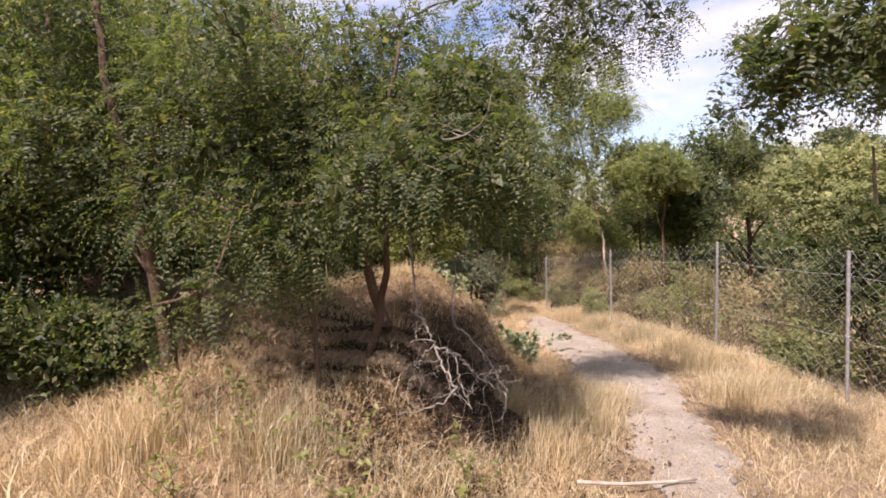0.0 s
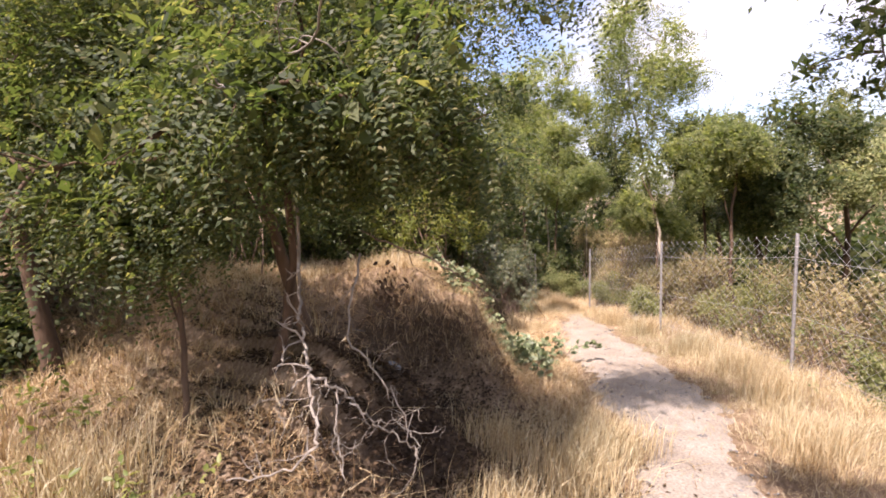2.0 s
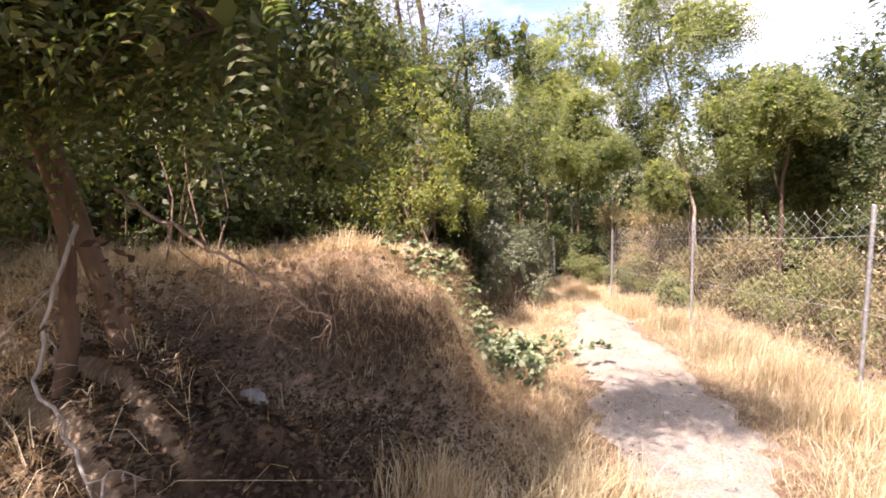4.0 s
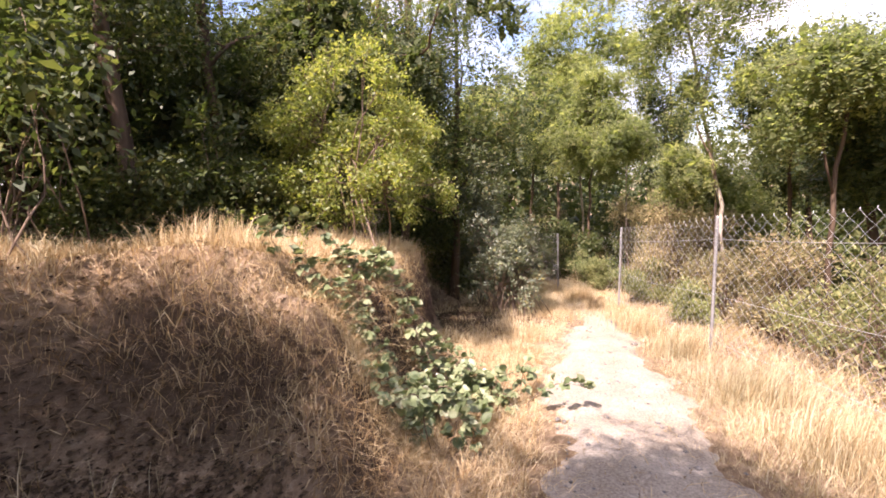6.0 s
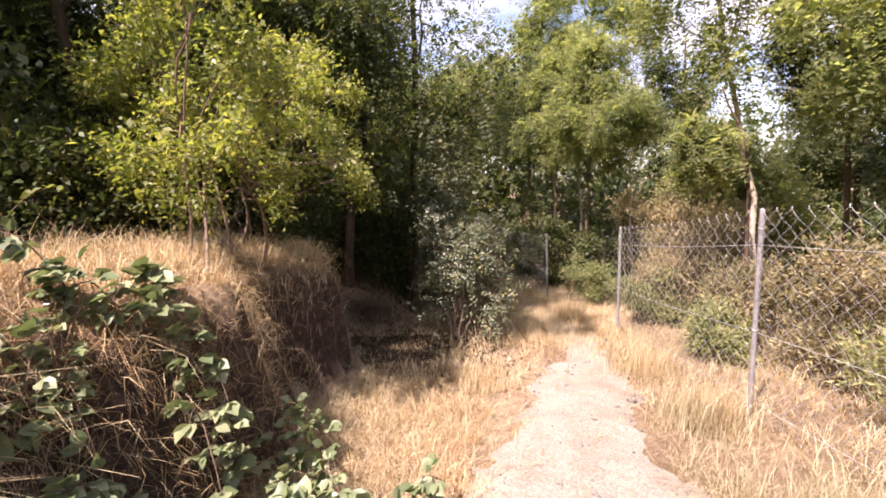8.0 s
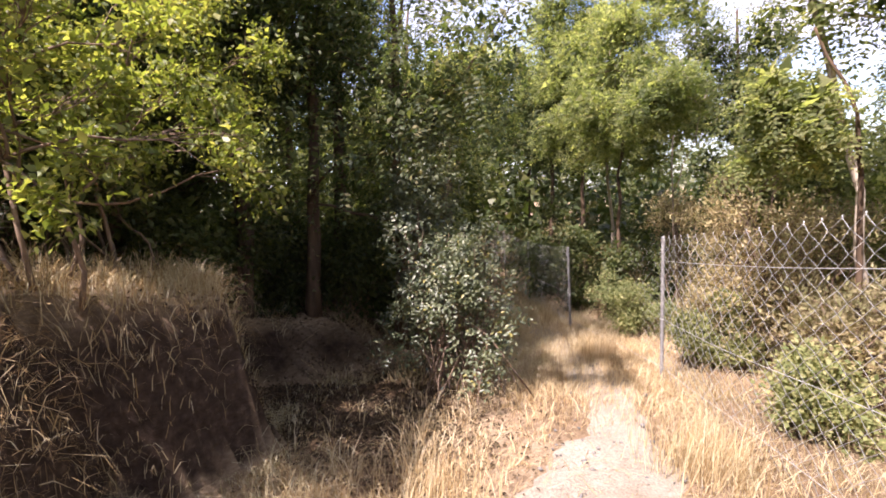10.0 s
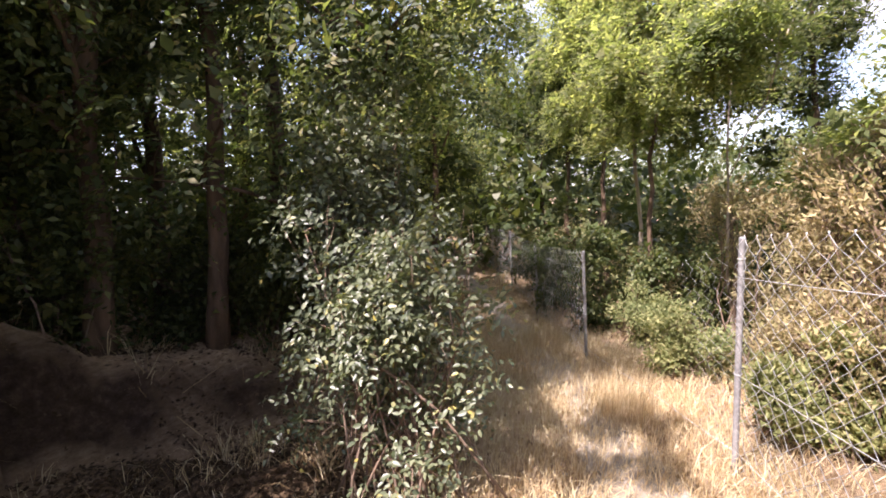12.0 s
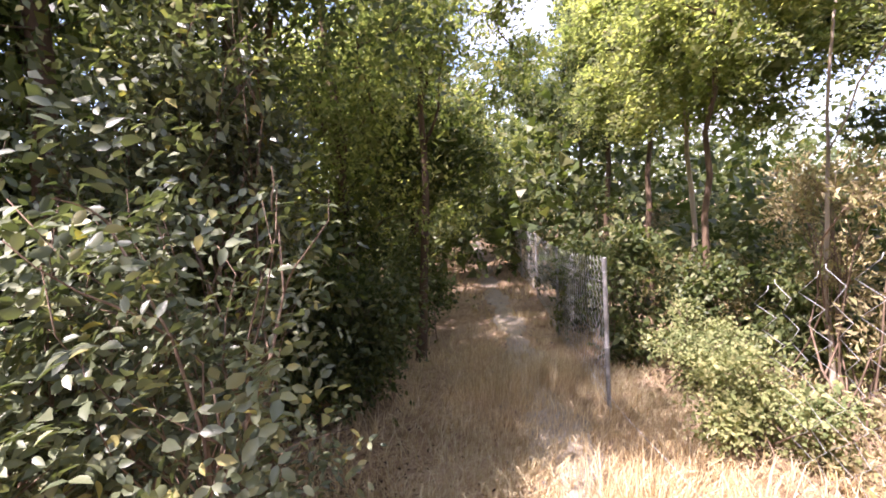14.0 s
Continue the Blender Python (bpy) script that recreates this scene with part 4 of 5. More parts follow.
# ---- far woods ----
def far_woods(seed):
    r = np.random.default_rng(seed)
    V, F, n0 = [], [], 0
    stands = []
    for k in range(50):
        stands.append((r.uniform(-20, -10), r.uniform(-4, 24), r.uniform(6, 10)))
    for k in range(70):
        stands.append((r.uniform(-19, -10.5), r.uniform(-5, 17), r.uniform(2.0, 3.2)))
    for k in range(40):
        stands.append((r.uniform(-34, -9), r.uniform(25, 40), r.uniform(6.5, 10)))
    for k in range(64):
        a = r.uniform(-0.6, 1.7)
        stands.append((1 + r.uniform(12, 18) * math.cos(a), 10 + r.uniform(12, 19) * math.sin(a), r.uniform(2.6, 4.6)))
    for k in range(110):
        a = r.uniform(-0.5, 2.0)
        stands.append((1 + r.uniform(9, 22) * math.cos(a), 12 + r.uniform(11, 22) * math.sin(a), r.uniform(2.0, 3.2)))
    for k in range(46):
        sx = r.uniform(-9, 2)
        stands.append((sx, r.uniform(20.5, 30), r.uniform(5, 8) if sx < -5.5 else r.uniform(2.5, 4.2)))
    for dist, count, high in ((36, 60, 7.0), (60, 80, 9.0), (95, 110, 13.0)):
        for k in range(count):
            a = 2 * math.pi * (k + r.uniform(-0.4, 0.4)) / count
            stands.append((-3 + dist * r.uniform(0.88, 1.12) * math.cos(a), 12 + dist * r.uniform(0.88, 1.12) * math.sin(a), high * r.uniform(0.7, 1.15)))
    zs = ground_z([s[0] for s in stands], [s[1] for s in stands])
    for (x, y, h), z in zip(stands, zs):
        close = math.hypot(x + 3, y - 10) < 30
        m = 420 if close and h > 3.2 else 200
        p, d = blob_points(r, m, (x, y, z + h * 0.5), (min(h * 0.42, 2.4), min(h * 0.42, 2.4), h * 0.53), 0.55)
        p += r.normal(0, h * 0.045, (m, 3))
        L = (0.24 if close else h * 0.08) * r.uniform(0.6, 1.2, m)
        v, f = dart_leaves(p, unit(d + r.normal(0, 0.7, (m, 3))), unit(r.normal(0, 0.6, (m, 3)) + [0, 0, 1]), L, L * 0.8)
        V.append(v)
        F.append(f + n0)
        n0 += len(v)
        if close:
            p, d = blob_points(r, 110, (x, y, z + h * 0.36), (min(h * 0.36, 1.8), min(h * 0.36, 1.8), h * 0.36), 0.1)
            L = r.uniform(0.3, 0.5, 110)
            v, f = dart_leaves(p, unit(r.normal(0, 1, (110, 3))), unit(r.normal(0, 1, (110, 3))), L, L * 0.8)
            V.append(v)
            F.append(f + n0)
            n0 += len(v)
    return mesh_from("far_woods", np.concatenate(V), np.concatenate(F), DARKLEAF)


tagged(part("far_woods", far_woods(5)), "distant wooded skyline of green trees", "woods", kind="stuff")


# ---- grass ----
def blades(P, H, lean, wide, r, mat, name, fan=0.0):
    """Grass blades at P with heights H: two bends and a pointed tip."""
    n = len(P)
    a = r.uniform(0, 2 * np.pi, n)
    side = np.stack([np.cos(a), np.sin(a), np.zeros(n)], 1)
    b = r.uniform(0, 2 * np.pi, n)
    tilt = np.stack([np.cos(b), np.sin(b), np.zeros(n)], 1) * (np.minimum(np.abs(r.normal(0, 1, n)), 1.6) * lean)[:, None] + np.array([0.10, 0.06, 0]) + fan
    H = H[:, None]
    w = (wide * r.uniform(0.6, 1.4, n))[:, None]
    up = np.array([0, 0, 1.0])
    mid = P + H * (0.55 * up + 0.35 * tilt)
    tip = P + H * (0.95 * up + 1.0 * tilt)
    tip[:, 2] -= (H[:, 0] * np.linalg.norm(tilt, axis=1) * 0.25)
    v = np.stack([P - side * w * 0.5, P + side * w * 0.5, mid + side * w * 0.45, mid - side * w * 0.45, tip], 1).reshape(-1, 3)
    k = np.arange(n)[:, None] * 5
    return mesh_from(name, v, [k + np.array([[0, 1, 2, 3]]), k + np.array([[3, 2, 4]])], mat)


def hollow(x, y, r, share):
    """True for the share of the points that fall into the hollow under the mound trees, left bare to darken it."""
    far = np.hypot((x + 1.6) / 1.3, (y - 4.3) / 1.2) + r.normal(0, 0.08, len(x))
    return (far < 1.0) & (r.uniform(0, 1, len(x)) < share)


def grass_points(r, n, box, rule):
    x = r.uniform(box[0], box[1], n)
    y = r.uniform(box[2], box[3], n)
    z, cy, d = along(x, y)
    keep, high = rule(x, y, cy, d, r)
    return np.stack([x, y, ground_z(x, y) - 0.01], 1)[keep], high[keep]


def verge(x, y, cy, d, r):
    patchy = 0.5 + 0.5 * wobble(x, y, 1.6) + 0.35 * wobble(x, y, 4.7)
    edge = np.abs(d + 0.05 * wobble(x, y, 3.0))
    ok = edge > np.interp(cy, [3, 6, 10.5, 12.5], [0.12, 0.32, 0.32, 0.06]) + r.uniform(0, 0.42, len(x)) * np.interp(cy, [10, 12], [1, 0.5])
    ok &= r.uniform(0, 1, len(x)) < np.clip(0.35 + 0.7 * patchy, 0.15, 1)
    shade = np.where(d > 3.2, np.interp(cy, [4.5, 8, 10, 13], [1, 0.7, 0.3, 0.25]), 1.0)
    ok &= r.uniform(0, 1, len(x)) < shade
    e = 0.12
    steep = np.hypot(ground_z(x + e, y) - ground_z(x - e, y), ground_z(x, y + e) - ground_z(x, y - e)) / (2 * e)
    ok &= r.uniform(0, 1, len(x)) < np.interp(steep, [0.35, 1.1], [1.0, 0.22])
    ok &= ~hollow(x, y, r, 0.85)
    ok &= ~((d > 1.5) & (cy > 10.3) & (cy < 12.6) & (r.uniform(0, 1, len(x)) < 0.75))
    ok &= ~((d < -2.2) & (r.uniform(0, 1, len(x)) < 0.55))
    high = np.interp(edge, [0.4, 0.9, 1.6, 3], [0.07, 0.17, 0.21, 0.19]) * r.uniform(0.55, 1.35, len(x)) * (0.75 + 0.4 * patchy)
    high = np.where(cy > 11.5, np.maximum(high, 0.14 * r.uniform(0.6, 1.3, len(x))), high)
    return ok, high


def tufted(r, tufts, box, blades_each, scale, lean, wide, label):
    """Grass in small tufts, the blades fanned out from each."""
    C, H = grass_points(r, tufts, box, verge)
    n = len(C)
    k = r.integers(int(blades_each * 0.5), int(blades_each * 1.5), n)
    C, H = np.repeat(C, k, 0), np.repeat(H * r.uniform(0.6, 1.4, n), k)
    off = r.normal(0, 0.03 * scale, (len(C), 2)) * (1 + 2.0 * (r.uniform(0, 1, (len(C), 1)) < 0.3))
    P = C.copy()
    P[:, :2] += off
    P[:, 2] = ground_z(P[:, 0], P[:, 1]) - 0.01
    fan = np.concatenate([off / (0.05 * scale) * 0.5, np.zeros((len(off), 1))], 1)
    H = H * r.uniform(0.45, 1.2, len(H)) * scale
    tagged(part("dry_grass", blades(P, H, lean, wide, r, GRASS, "dry_grass", fan)), label, "grass", kind="stuff")


r = np.random.default_rng(31)
tufted(r, 15000, (-5.2, 3.2, 0.8, 9.5), 12, 1.0, 0.85, 0.0034, "tall golden dry grass on both sides of the path")
tufted(r, 8500, (-7.5, 2.0, 9.5, 18.5), 10, 1.1, 0.75, 0.0045, "dry golden grass along the fence")
tufted(r, 4000, (-24, 9, 17.5, 34), 6, 1.5, 0.4, 0.016, "faded dry grass towards the far trees")
tufted(r, 2500, (-14, 7, -5, 1.2), 8, 1.3, 0.4, 0.008, "dry grass of the clearing")


def trodden(x, y, cy, d, r):
    """Thin short grass on the path itself, at its start and where it runs into the shade."""
    ok = np.abs(d) < 1.0
    ok &= r.uniform(0, 1, len(x)) < np.where(cy < 6, np.interp(cy, [2.6, 4.2], [0.75, 0.0]), np.interp(cy, [11.2, 12.6], [0.0, 1.0]))
    high = np.where(cy < 6, 0.09, 0.17) * r.uniform(0.5, 1.3, len(x))
    return ok, high


for box, n in (((-0.4, 1.4, 0.9, 4.4), 9000), ((-6.5, -1.4, 11.2, 16.0), 32000)):
    P, H = grass_points(r, n, box, trodden)
    tagged(part("dry_grass", blades(P, H, 0.8, 0.004, r, GRASS, "dry_grass")), "short trodden dry grass growing over the path", "grass", kind="stuff")


def litter(x, y, cy, d, r):
    ok = (d > 0.7) & ~hollow(x, y, r, 0.9)
    e = 0.1
    steep = np.hypot(ground_z(x + e, y) - ground_z(x - e, y), ground_z(x, y + e) - ground_z(x, y - e)) / (2 * e)
    ok &= (y < 8) | (steep < 0.6)
    return ok, r.uniform(0.12, 0.3, len(x))


P, H = grass_points(r, 42000, (-4.2, 0.6, 1.0, 9.5), litter)
tagged(part("matted_straw", blades(P, H * 0.6, 1.25, 0.0045, r, STRAW, "matted_straw")), "fallen matted straw on the bank", "straw", kind="stuff")

# straw and roots hanging down the steep faces
def hanging(seed, n, box):
    r = np.random.default_rng(seed)
    x, y = r.uniform(box[0], box[1], n), r.uniform(box[2], box[3], n)
    e = 0.06
    sx = (ground_z(x + e, y) - ground_z(x - e, y)) / (2 * e)
    sy = (ground_z(x, y + e) - ground_z(x, y - e)) / (2 * e)
    ok = np.hypot(sx, sy) > 0.75 + r.uniform(-0.2, 0.4, n)
    ok &= ~hollow(x, y, r, 0.95)
    z, cy, d = along(x, y)
    brow = step(0.62, 0.8, (ground_z(x, y) - z) / 1.25)
    ok &= r.uniform(0, 1, n) < np.maximum(np.interp(y, [5.2, 6.2, 7.6, 8.6], [0.22, 1, 1, 0.0]), 0.4 * brow * (y > 7))
    x, y, sx, sy = x[ok], y[ok], sx[ok], sy[ok]
    m = len(x)
    P = np.stack([x, y, ground_z(x, y)], 1)
    out = -np.stack([sx, sy, np.zeros(m)], 1)
    out = unit(out) + r.normal(0, 0.7, (m, 3))
    L = r.gamma(3.0, 0.035, m)[:, None] + 0.04
    side = unit(r.normal(0, 1, (m, 3)))
    w = (0.0024 * r.uniform(0.5, 1.4, m))[:, None]
    mid = P + L * (0.38 * out + np.array([0, 0, 0.12]))
    tip = P + L * (0.62 * out - np.array([0, 0, 0.55]) + r.normal(0, 0.3, (m, 3)))
    v = np.stack([P - side * w * 0.5, P + side * w * 0.5, mid + side * w * 0.45, mid - side * w * 0.45, tip], 1).reshape(-1, 3)
    k = np.arange(m)[:, None] * 5
    return mesh_from("hanging_straw", v, [k + np.array([[0, 1, 2, 3]]), k + np.array([[3, 2, 4]])], STRAW)


tagged(part("hanging_straw", hanging(77, 200000, (-5.2, -0.4, 2.8, 10.6))), "dry straw and roots hanging down the bank face", "straw", kind="stuff")

# straw scattered over the path
r = np.random.default_rng(78)
k = r.integers(0, len(pc) - 70, 5200)
u = np.clip(r.normal(0, 0.42, len(k)), -0.9, 0.9)
lx, ly = pc[k, 0] + pl[k, 0] * u + r.normal(0, 0.08, len(k)), pc[k, 1] + pl[k, 1] * u + r.normal(0, 0.08, len(k))
P = np.stack([lx, ly, ground_z(lx, ly) + 0.022], 1)
tagged(part("fallen_straw", blades(P, r.uniform(0.02, 0.07, len(k)), 3.5, 0.004, r, STRAW, "fallen_straw")), "bits of straw scattered over the path", "straw", kind="stuff")

# brown leaf litter, spread dark to imitate shade in the hollow, under the trees and in the recess behind the bank
def leaf_litter_shade(seed, patches):
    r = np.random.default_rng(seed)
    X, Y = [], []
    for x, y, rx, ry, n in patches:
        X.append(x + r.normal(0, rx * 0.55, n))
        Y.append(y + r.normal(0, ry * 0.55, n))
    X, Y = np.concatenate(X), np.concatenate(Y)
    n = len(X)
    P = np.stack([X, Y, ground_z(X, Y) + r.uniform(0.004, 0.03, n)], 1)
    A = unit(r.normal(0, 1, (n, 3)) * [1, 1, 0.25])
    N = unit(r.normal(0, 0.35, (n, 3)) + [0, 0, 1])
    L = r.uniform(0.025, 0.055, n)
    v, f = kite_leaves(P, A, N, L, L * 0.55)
    return mesh_from("leaf_litter_shade", v, f, LITTER)


tagged(part("leaf_litter_shade", leaf_litter_shade(79, [(-1.65, 4.4, 1.2, 1.1, 19000), (-2.0, 3.4, 1.0, 0.7, 2500), (-1.4, 3.7, 0.8, 0.6, 5000), (-1.4, 2.7, 0.8, 0.5, 5000), (-3.7, 10.3, 1.0, 0.9, 9000), (-4.4, 10.7, 0.9, 0.9, 11000), (-5.5, 7.5, 1.8, 2.5, 5000), (-5.2, 11.5, 1.4, 1.6, 5000), (-4.5, 3.2, 1.5, 0.8, 3000)])), "dark brown fallen leaves, added to deepen the shade", "leaf litter", kind="stuff")

# loose tufts that stand out of the sward
for k, (tx, ty, th, n) in enumerate([(-0.35, 4.3, 0.42, 900), (-0.55, 3.6, 0.40, 700), (-0.2, 5.0, 0.38, 700), (-1.0, 4.6, 0.36, 600), (1.2, 5.6, 0.42, 700), (1.1, 7.0, 0.45, 800), (0.8, 8.0, 0.45, 800), (0.3, 9.0, 0.45, 800),
                                     (-2.9, 6.0, 0.3, 500), (-3.15, 7.9, 0.17, 700), (-3.55, 8.6, 0.17, 700), (-3.95, 9.2, 0.17, 700), (-4.3, 9.75, 0.16, 700), (-2.1, 2.2, 0.42, 700), (-2.9, 1.8, 0.45, 800), (-2.4, 9.9, 0.3, 400), (-1.2, 11.2, 0.45, 700), (-0.5, 10.2, 0.45, 700), (-3.0, 13.6, 0.42, 600), (-4.9, 15.4, 0.45, 700), (-5.0, 14.6, 0.4, 500)]):
    r = np.random.default_rng(300 + k)
    q = r.normal(0, 0.16, (n, 2)) + [tx, ty]
    P = np.stack([q[:, 0], q[:, 1], ground_z(q[:, 0], q[:, 1]) - 0.01], 1)
    tuft = part("grass_tuft", blades(P, th * r.uniform(0.6, 1.2, n), 0.45 if th > 0.2 else 0.9, 0.004, r, GRASS, "grass_tuft"))
    tagged(tuft, "pale standing tuft of dry grass", "grass", "grass tufts", "stuff")


# ---- dead wood ----
def twiggy(tubes, r, a, d, length, rad, depth):
    """A crooked bare branch with side branches."""
    n = 9
    d = unit(np.asarray(d, float))
    pts = [np.asarray(a, float)]
    for k in range(n - 1):
        d = unit(d + r.normal(0, 0.24, 3) + np.array([0, 0, -0.03]))
        pts.append(pts[-1] + d * length / n)
    pts = np.array(pts)
    tubes.add(pts, np.linspace(rad, rad * 0.35, n), 6 if depth > 1 else 4)
    if depth == 0:
        return
    for k in range(4 if depth > 1 else 3):
        i = r.integers(2, n)
        sd = unit(pts[i] - pts[i - 1] + r.normal(0, 0.75, 3))
        twiggy(tubes, r, pts[i], sd, length * r.uniform(0.35, 0.6), rad * 0.5, depth - 1)


def dead_branch(name, label, place, stems, seed):
    r = np.random.default_rng(seed)
    ob = thing(name, place, label, "dead branch")
    t = Tubes()
    for a, d, ln, rad, dep in stems:
        twiggy(t, r, a, d, ln, rad, dep)
    part("bare_wood", t.mesh("bare_wood", DEADWOOD), ob)
    return ob


def limb_line(tubes, r, pts, r0, r1, twigs, length, depth=1):
    """A limb through a few bends, roughened, with twigs off it."""
    pts = np.array(pts, float)
    q = np.linspace(0, len(pts) - 1, 6 * len(pts))
    line = np.stack([np.interp(q, np.arange(len(pts)), pts[:, i]) for i in range(3)], 1)
    line[1:-1] += r.normal(0, 0.008, (len(line) - 2, 3))
    tubes.add(line, np.linspace(r0, r1, len(line)), 7)
    for k in range(twigs):
        i = r.integers(3, len(line))
        d = unit(line[i] - line[i - 1] + r.normal(0, 0.6, 3))
        twiggy(tubes, r, line[i], d, length * r.uniform(0.5, 1.2), r1 * 0.9, depth)


hanging_limb = thing("dead_branch", (-1.2, 2.8, gz(-1.2, 2.8)), "bleached bare branch hanging down from the tree to the grass", "dead branch")
for k, (pts, r0, r1, tw, ln) in enumerate([
        ([(-1.45, 3.05, 1.5), (-1.39, 2.96, 1.02), (-1.28, 2.86, 0.85), (-1.2, 2.8, 0.73)], 0.009, 0.008, 5, 0.2),
        ([(-1.2, 2.8, 0.73), (-1.05, 2.83, 0.67), (-0.95, 2.9, 0.52), (-0.89, 2.97, 0.44), (-0.76, 3.02, 0.34)], 0.0085, 0.0035, 9, 0.22),
        ([(-1.14, 3.15, 1.25), (-1.13, 3.0, 0.87), (-0.95, 3.02, 0.68), (-0.81, 3.02, 0.46), (-0.74, 3.0, 0.32)], 0.006, 0.003, 9, 0.2),
        ([(-1.2, 2.8, 0.73), (-1.09, 2.72, 0.6), (-0.98, 2.62, 0.52), (-1.05, 2.5, 0.45), (-1.3, 2.42, 0.4)], 0.0085, 0.003, 9, 0.22),
        ([(-1.05, 2.83, 0.67), (-1.0, 2.75, 0.5), (-0.9, 2.68, 0.36)], 0.005, 0.0025, 6, 0.2),
        ([(-1.2, 2.8, 0.73), (-1.3, 2.74, 0.62), (-1.34, 2.7, 0.45)], 0.005, 0.0025, 5, 0.2)]):
    t = Tubes()
    limb_line(t, np.random.default_rng(510 + k), pts, r0, r1, tw, ln)
    part("bare_limb", t.mesh("bare_limb", DEADWOOD), hanging_limb)
r = np.random.default_rng(530)
sprig = thing("drooping_branch", (-0.8, 3.3, 1.2), "thin brown branch drooping under the crown with withered leaves", "branch")
t = Tubes()
limb_line(t, r, [(-1.25, 3.3, 1.35), (-0.77, 3.27, 1.21), (-0.6, 3.4, 1.05), (-0.46, 3.42, 0.98)], 0.006, 0.0025, 9, 0.22)
part("twig", t.mesh("twig", TWIG), sprig)
Q = np.array([-0.97, 3.17, 1.06]) + r.normal(0, 0.055, (70, 3))
v, f = kite_leaves(Q, r.normal(0, 1, (70, 3)), unit(r.normal(0, 1, (70, 3))), r.uniform(0.03, 0.05, 70), r.uniform(0.016, 0.026, 70))
tagged(part("withered_leaf", mesh_from("withered_leaf", v, f, LITTER), sprig), "dark red-brown withered leaves", kind="stuff")
dead_branch("dead_branch", "grey leafless twigs caught in the crown", (-1.1, 2.6, 1.9),
            [((-1.2, 2.7, 2.05), (0.9, -0.3, 0.1), 0.8, 0.008, 2), ((-1.3, 2.6, 1.75), (0.7, -0.5, 0.25), 0.6, 0.007, 1)], 52)
dead_branch("dead_branch", "tangle of dry grey twigs under the bank bush", (-3.6, 8.15, gz(-3.6, 8.15)),
            [((-3.6, 8.2, 0.42), (0.7, -0.5, 0.4), 0.6, 0.009, 2), ((-3.7, 8.15, 0.42), (-0.8, -0.4, 0.3), 0.8, 0.010, 2), ((-3.5, 8.2, 0.42), (0.1, -0.6, 0.5), 0.5, 0.006, 3), ((-3.9, 8.2, 0.45), (-0.5, -0.6, 0.2), 0.7, 0.008, 2)], 53)
stick = thing("fallen_stick", (0.1, 3.28, gz(0.1, 3.28)), "pale fallen stick lying across the path edge", "stick")
t = Tubes()
sp = bend((-0.3, 3.05, gz(-0.3, 3.05) + 0.10), (0.48, 3.5, gz(0.48, 3.5) + 0.07), 0.0, 9, np.random.default_rng(3), 0.3)
t.add(sp, np.linspace(0.014, 0.008, 9), 7)
part("bare_wood", t.mesh("bare_wood", PALEBARK), stick)


# ---- bramble ----
def bramble(name, label, place, box, canes, seed, flowers=0):
    r = np.random.default_rng(seed)
    ob = thing(name, place, label, "bramble")
    t = Tubes()
    B, A, N, L = [], [], [], []
    for k in range(canes):
        a = np.array([r.uniform(box[0], box[1]), r.uniform(box[2], box[3]), 0])
        a[2] = gz(a[0], a[1]) - 0.02
        e = a + np.array([r.uniform(-0.1, 0.5), r.uniform(-0.5, 0.3), 0])
        e[2] = max(gz(e[0], e[1]) + r.uniform(0.1, 0.4), a[2] - r.uniform(0.35, 1.1))
        pts = bend(a, e, r.uniform(0.15, 0.4), 10, r)
        t.add(pts, np.linspace(0.004, 0.002, 10), 5)
        for i in range(2, 10):
            for s in range(r.integers(1, 3)):
                d = unit(np.array([0.5, -0.6, 0.2]) * 0.5 + r.normal(0, 0.7, 3))
                stem_end = pts[i] + d * 0.05
                t.add(np.array([pts[i], (pts[i] + stem_end) / 2 + [0, 0, 0.006], stem_end]), np.array([0.0015, 0.0013, 0.001]), 3)
                size = r.uniform(0.065, 0.11)
                for turn in (-1.0, 0.0, 1.0):
                    side = np.cross(d, [0, 0, 1.0])
                    B.append(stem_end)
                    A.append(d + side * turn)
                    N.append(np.array([-0.2, -0.3, 1.0]) + r.normal(0, 0.3, 3))
                    L.append(size * (1.0 if turn == 0 else 0.8))
    part("cane", t.mesh("cane", TWIG), ob)
    for k in range(flowers):
        c = np.array(B[r.integers(0, len(B))]) + [0, 0, 0.03]
        ang = np.arange(5) * 2 * np.pi / 5 + r.uniform(0, 6)
        ax = np.stack([np.cos(ang), np.sin(ang) * 0.8, np.full(5, 0.35)], 1)
        v, f = kite_leaves(np.repeat(c[None], 5, 0), ax, np.repeat([[0.0, -0.3, 1.0]], 5, 0), np.full(5, 0.016), np.full(5, 0.014))
        part("blossom", mesh_from("blossom", v, f, BLOSSOM), ob, "pale bramble blossom")
    B, A, N, L = np.array(B), np.array(A), unit(np.array(N)), np.array(L)
    v, f = oval_leaves(B, A, N, L, L * 0.85)
    part("foliage", mesh_from("foliage", v, f, BRAMBLELEAF), ob)
    return ob


bramble("bramble", "trailing bramble with lobed green leaves down the bank face", (-2.1, 6.7, gz(-2.1, 6.7)), (-2.75, -1.7, 6.3, 7.3), 34, 71)
bramble("bramble", "low bramble runners at the foot of the bank", (-1.3, 7.3, gz(-1.3, 7.3)), (-2.2, -1.3, 6.5, 7.8), 18, 72)
bramble("bramble", "bramble arching out from the bank by the path", (-2.1, 7.5, gz(-2.1, 7.5)), (-2.8, -1.9, 7.0, 8.1), 14, 74, 12)


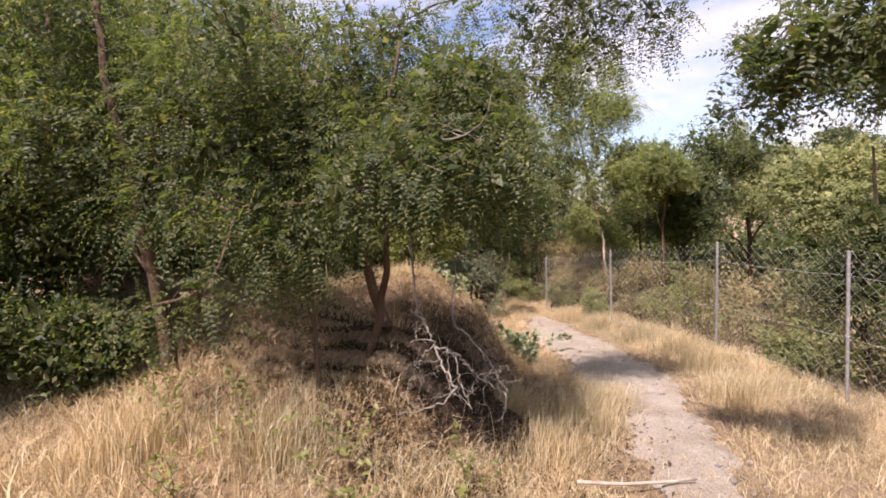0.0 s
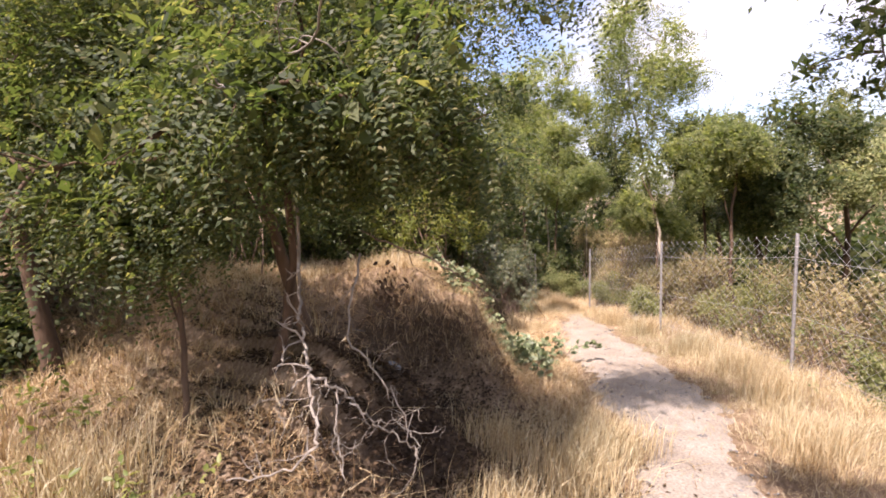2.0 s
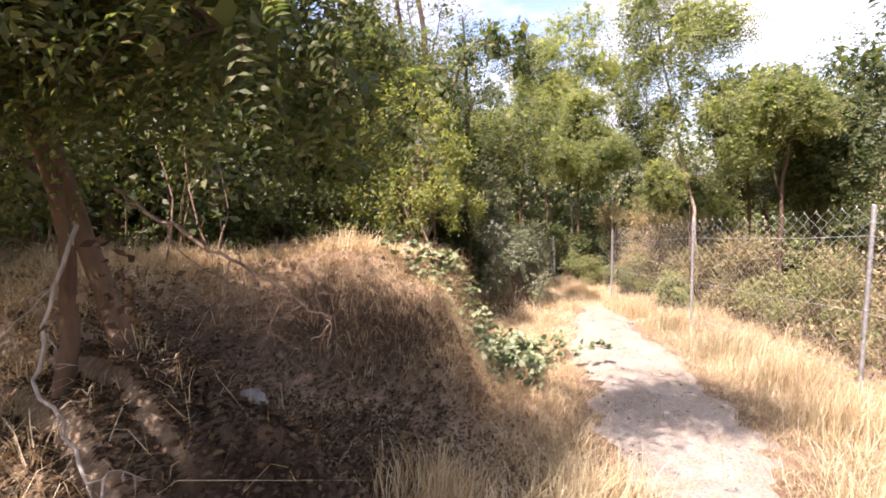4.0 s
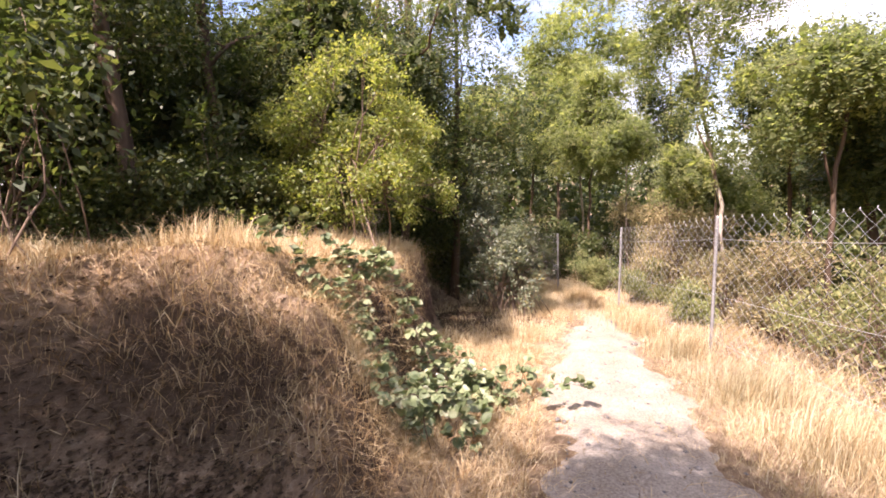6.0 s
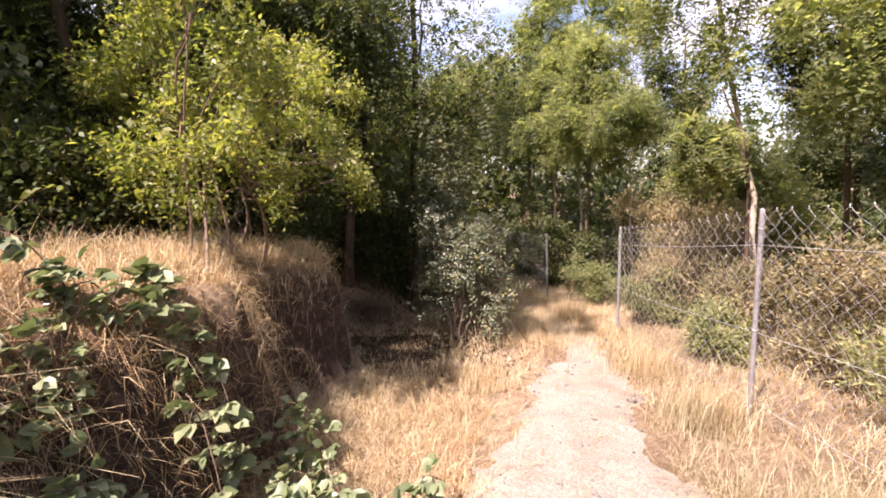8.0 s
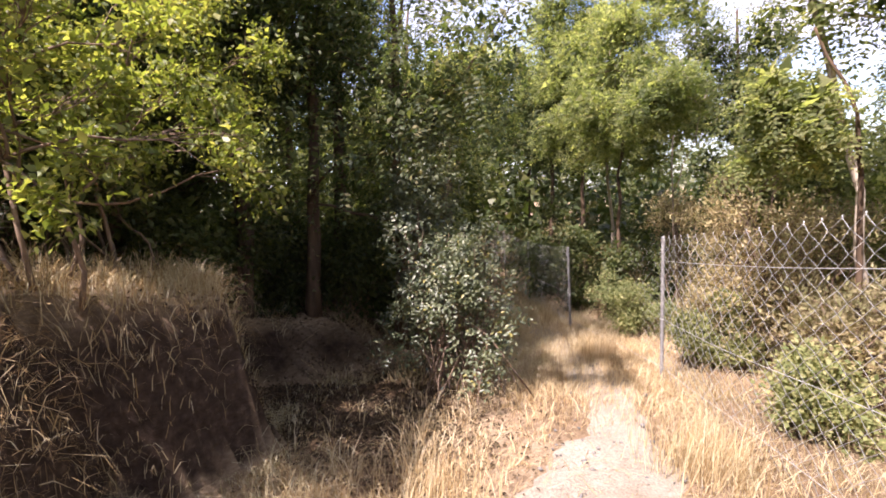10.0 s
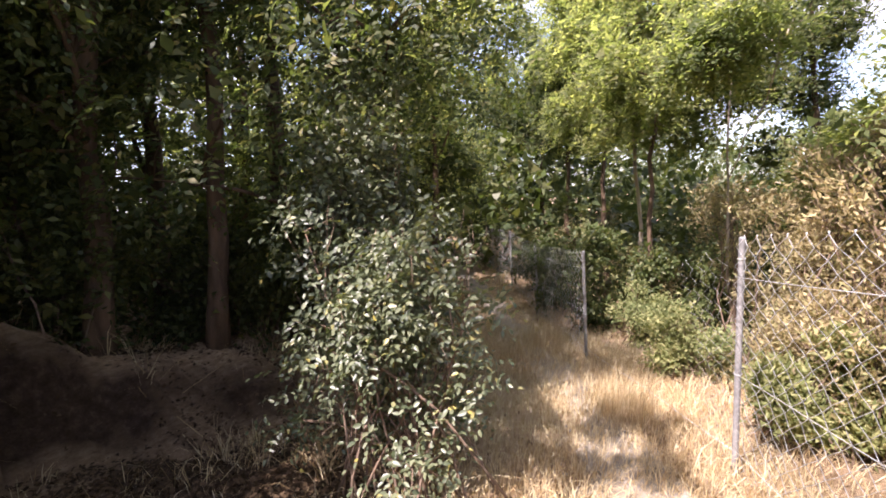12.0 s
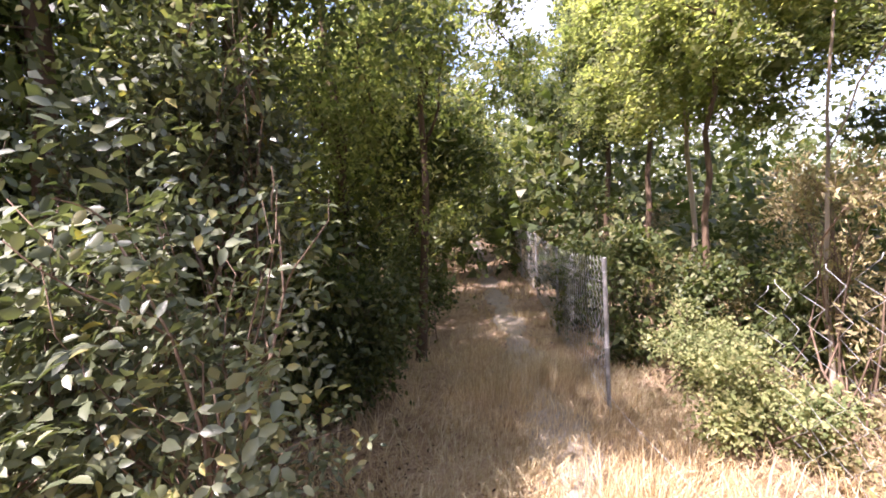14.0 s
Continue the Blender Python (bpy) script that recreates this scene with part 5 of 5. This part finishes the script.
def weed(place, seed):
    """A small upright weed: a few thin stalks with small leaves."""
    r = np.random.default_rng(seed)
    foot = np.array([place[0], place[1], gz(*place)])
    ob = thing("weed", tuple(foot), "small dark-green weed standing in the dry grass", "weed", "weeds in the grass")
    B, A, L = [], [], []
    for k in range(6):
        t = Tubes()
        top = foot + np.array([r.normal(0, 0.14), r.normal(0, 0.14), r.uniform(0.22, 0.5)])
        pts = bend(foot - [0, 0, 0.02], top, 0.05, 9, r)
        t.add(pts, np.linspace(0.003, 0.0012, 9), 4)
        part("stalk", t.mesh("stalk", TWIG), ob)
        for i in range(3, 9):
            for s in range(2):
                B.append(pts[i])
                A.append(r.normal(0, 1, 3) * [1, 1, 0.4] + [0, 0, 0.25])
                L.append(r.uniform(0.03, 0.055))
    L = np.array(L)
    v, f = oval_leaves(np.array(B), np.array(A), unit(r.normal(0, 0.4, (len(L), 3)) + [0, -0.2, 1]), L, L * 0.5)
    part("foliage", mesh_from("foliage", v, f, BANKLEAF), ob)


for k, p in enumerate([(-2.6, 2.45), (-2.75, 2.0), (-2.2, 2.1), (-2.15, 1.6), (-1.35, 1.95), (-1.6, 2.3), (-3.2, 2.3), (-0.9, 2.5), (-3.4, 6.4), (-2.9, 6.6)]):
    weed(p, 600 + k)


# ---- stones ----
def stone(name, label, place, size, seed):
    bm = bmesh.new()
    bmesh.ops.create_icosphere(bm, subdivisions=3, radius=1.0)
    for v in bm.verts:
        n = noise.noise(v.co * 1.3 + Vector((seed * 3.1, 0, 0))) * 0.35 + noise.noise(v.co * 4 + Vector((seed, 0, 0))) * 0.08
        v.co *= 1 + n
        v.co = Vector((v.co.x * size[0], v.co.y * size[1], max(v.co.z, -0.45) * size[2]))
    me = bpy.data.meshes.new(name)
    bm.to_mesh(me)
    bm.free()
    me.materials.append(STONE)
    ob = new(name, me)
    ob.matrix_basis = pose(place[0], place[1], gz(*place) + size[2] * 0.25, 0, 0, seed * 40)
    return tagged(ob, label, "stone")


stone("stone", "grey half-buried stone in the shade of the mound", (-1.5, 3.8), (0.11, 0.08, 0.05), 1)


def pebbles(seed):
    r = np.random.default_rng(seed)
    m = 2600
    k = r.integers(0, len(pc) - 60, m)
    u = r.uniform(-0.55, 0.55, m)
    x, y = pc[k, 0] + pl[k, 0] * u + r.normal(0, 0.05, m), pc[k, 1] + pl[k, 1] * u + r.normal(0, 0.05, m)
    z = ground_z(x, y) + 0.018
    s = r.gamma(2.0, 0.004, m) + 0.004
    base = np.array([(1, 0, 0), (0, 1, 0), (-1, 0, 0), (0, -1, 0), (0, 0, 0.7), (0, 0, -0.7)], float)
    v = base[None] * (s[:, None] * r.uniform(0.7, 1.3, (m, 3)))[:, None, :] + np.stack([x, y, z], 1)[:, None]
    f = np.array([(0, 1, 4), (1, 2, 4), (2, 3, 4), (3, 0, 4), (1, 0, 5), (2, 1, 5), (3, 2, 5), (0, 3, 5)])
    return mesh_from("pebbles", v.reshape(-1, 3), (np.arange(m)[:, None, None] * 6 + f[None]).reshape(-1, 3), STONE)


tagged(part("pebbles", pebbles(9)), "small grey pebbles and grit on the dusty path", "gravel", kind="stuff")
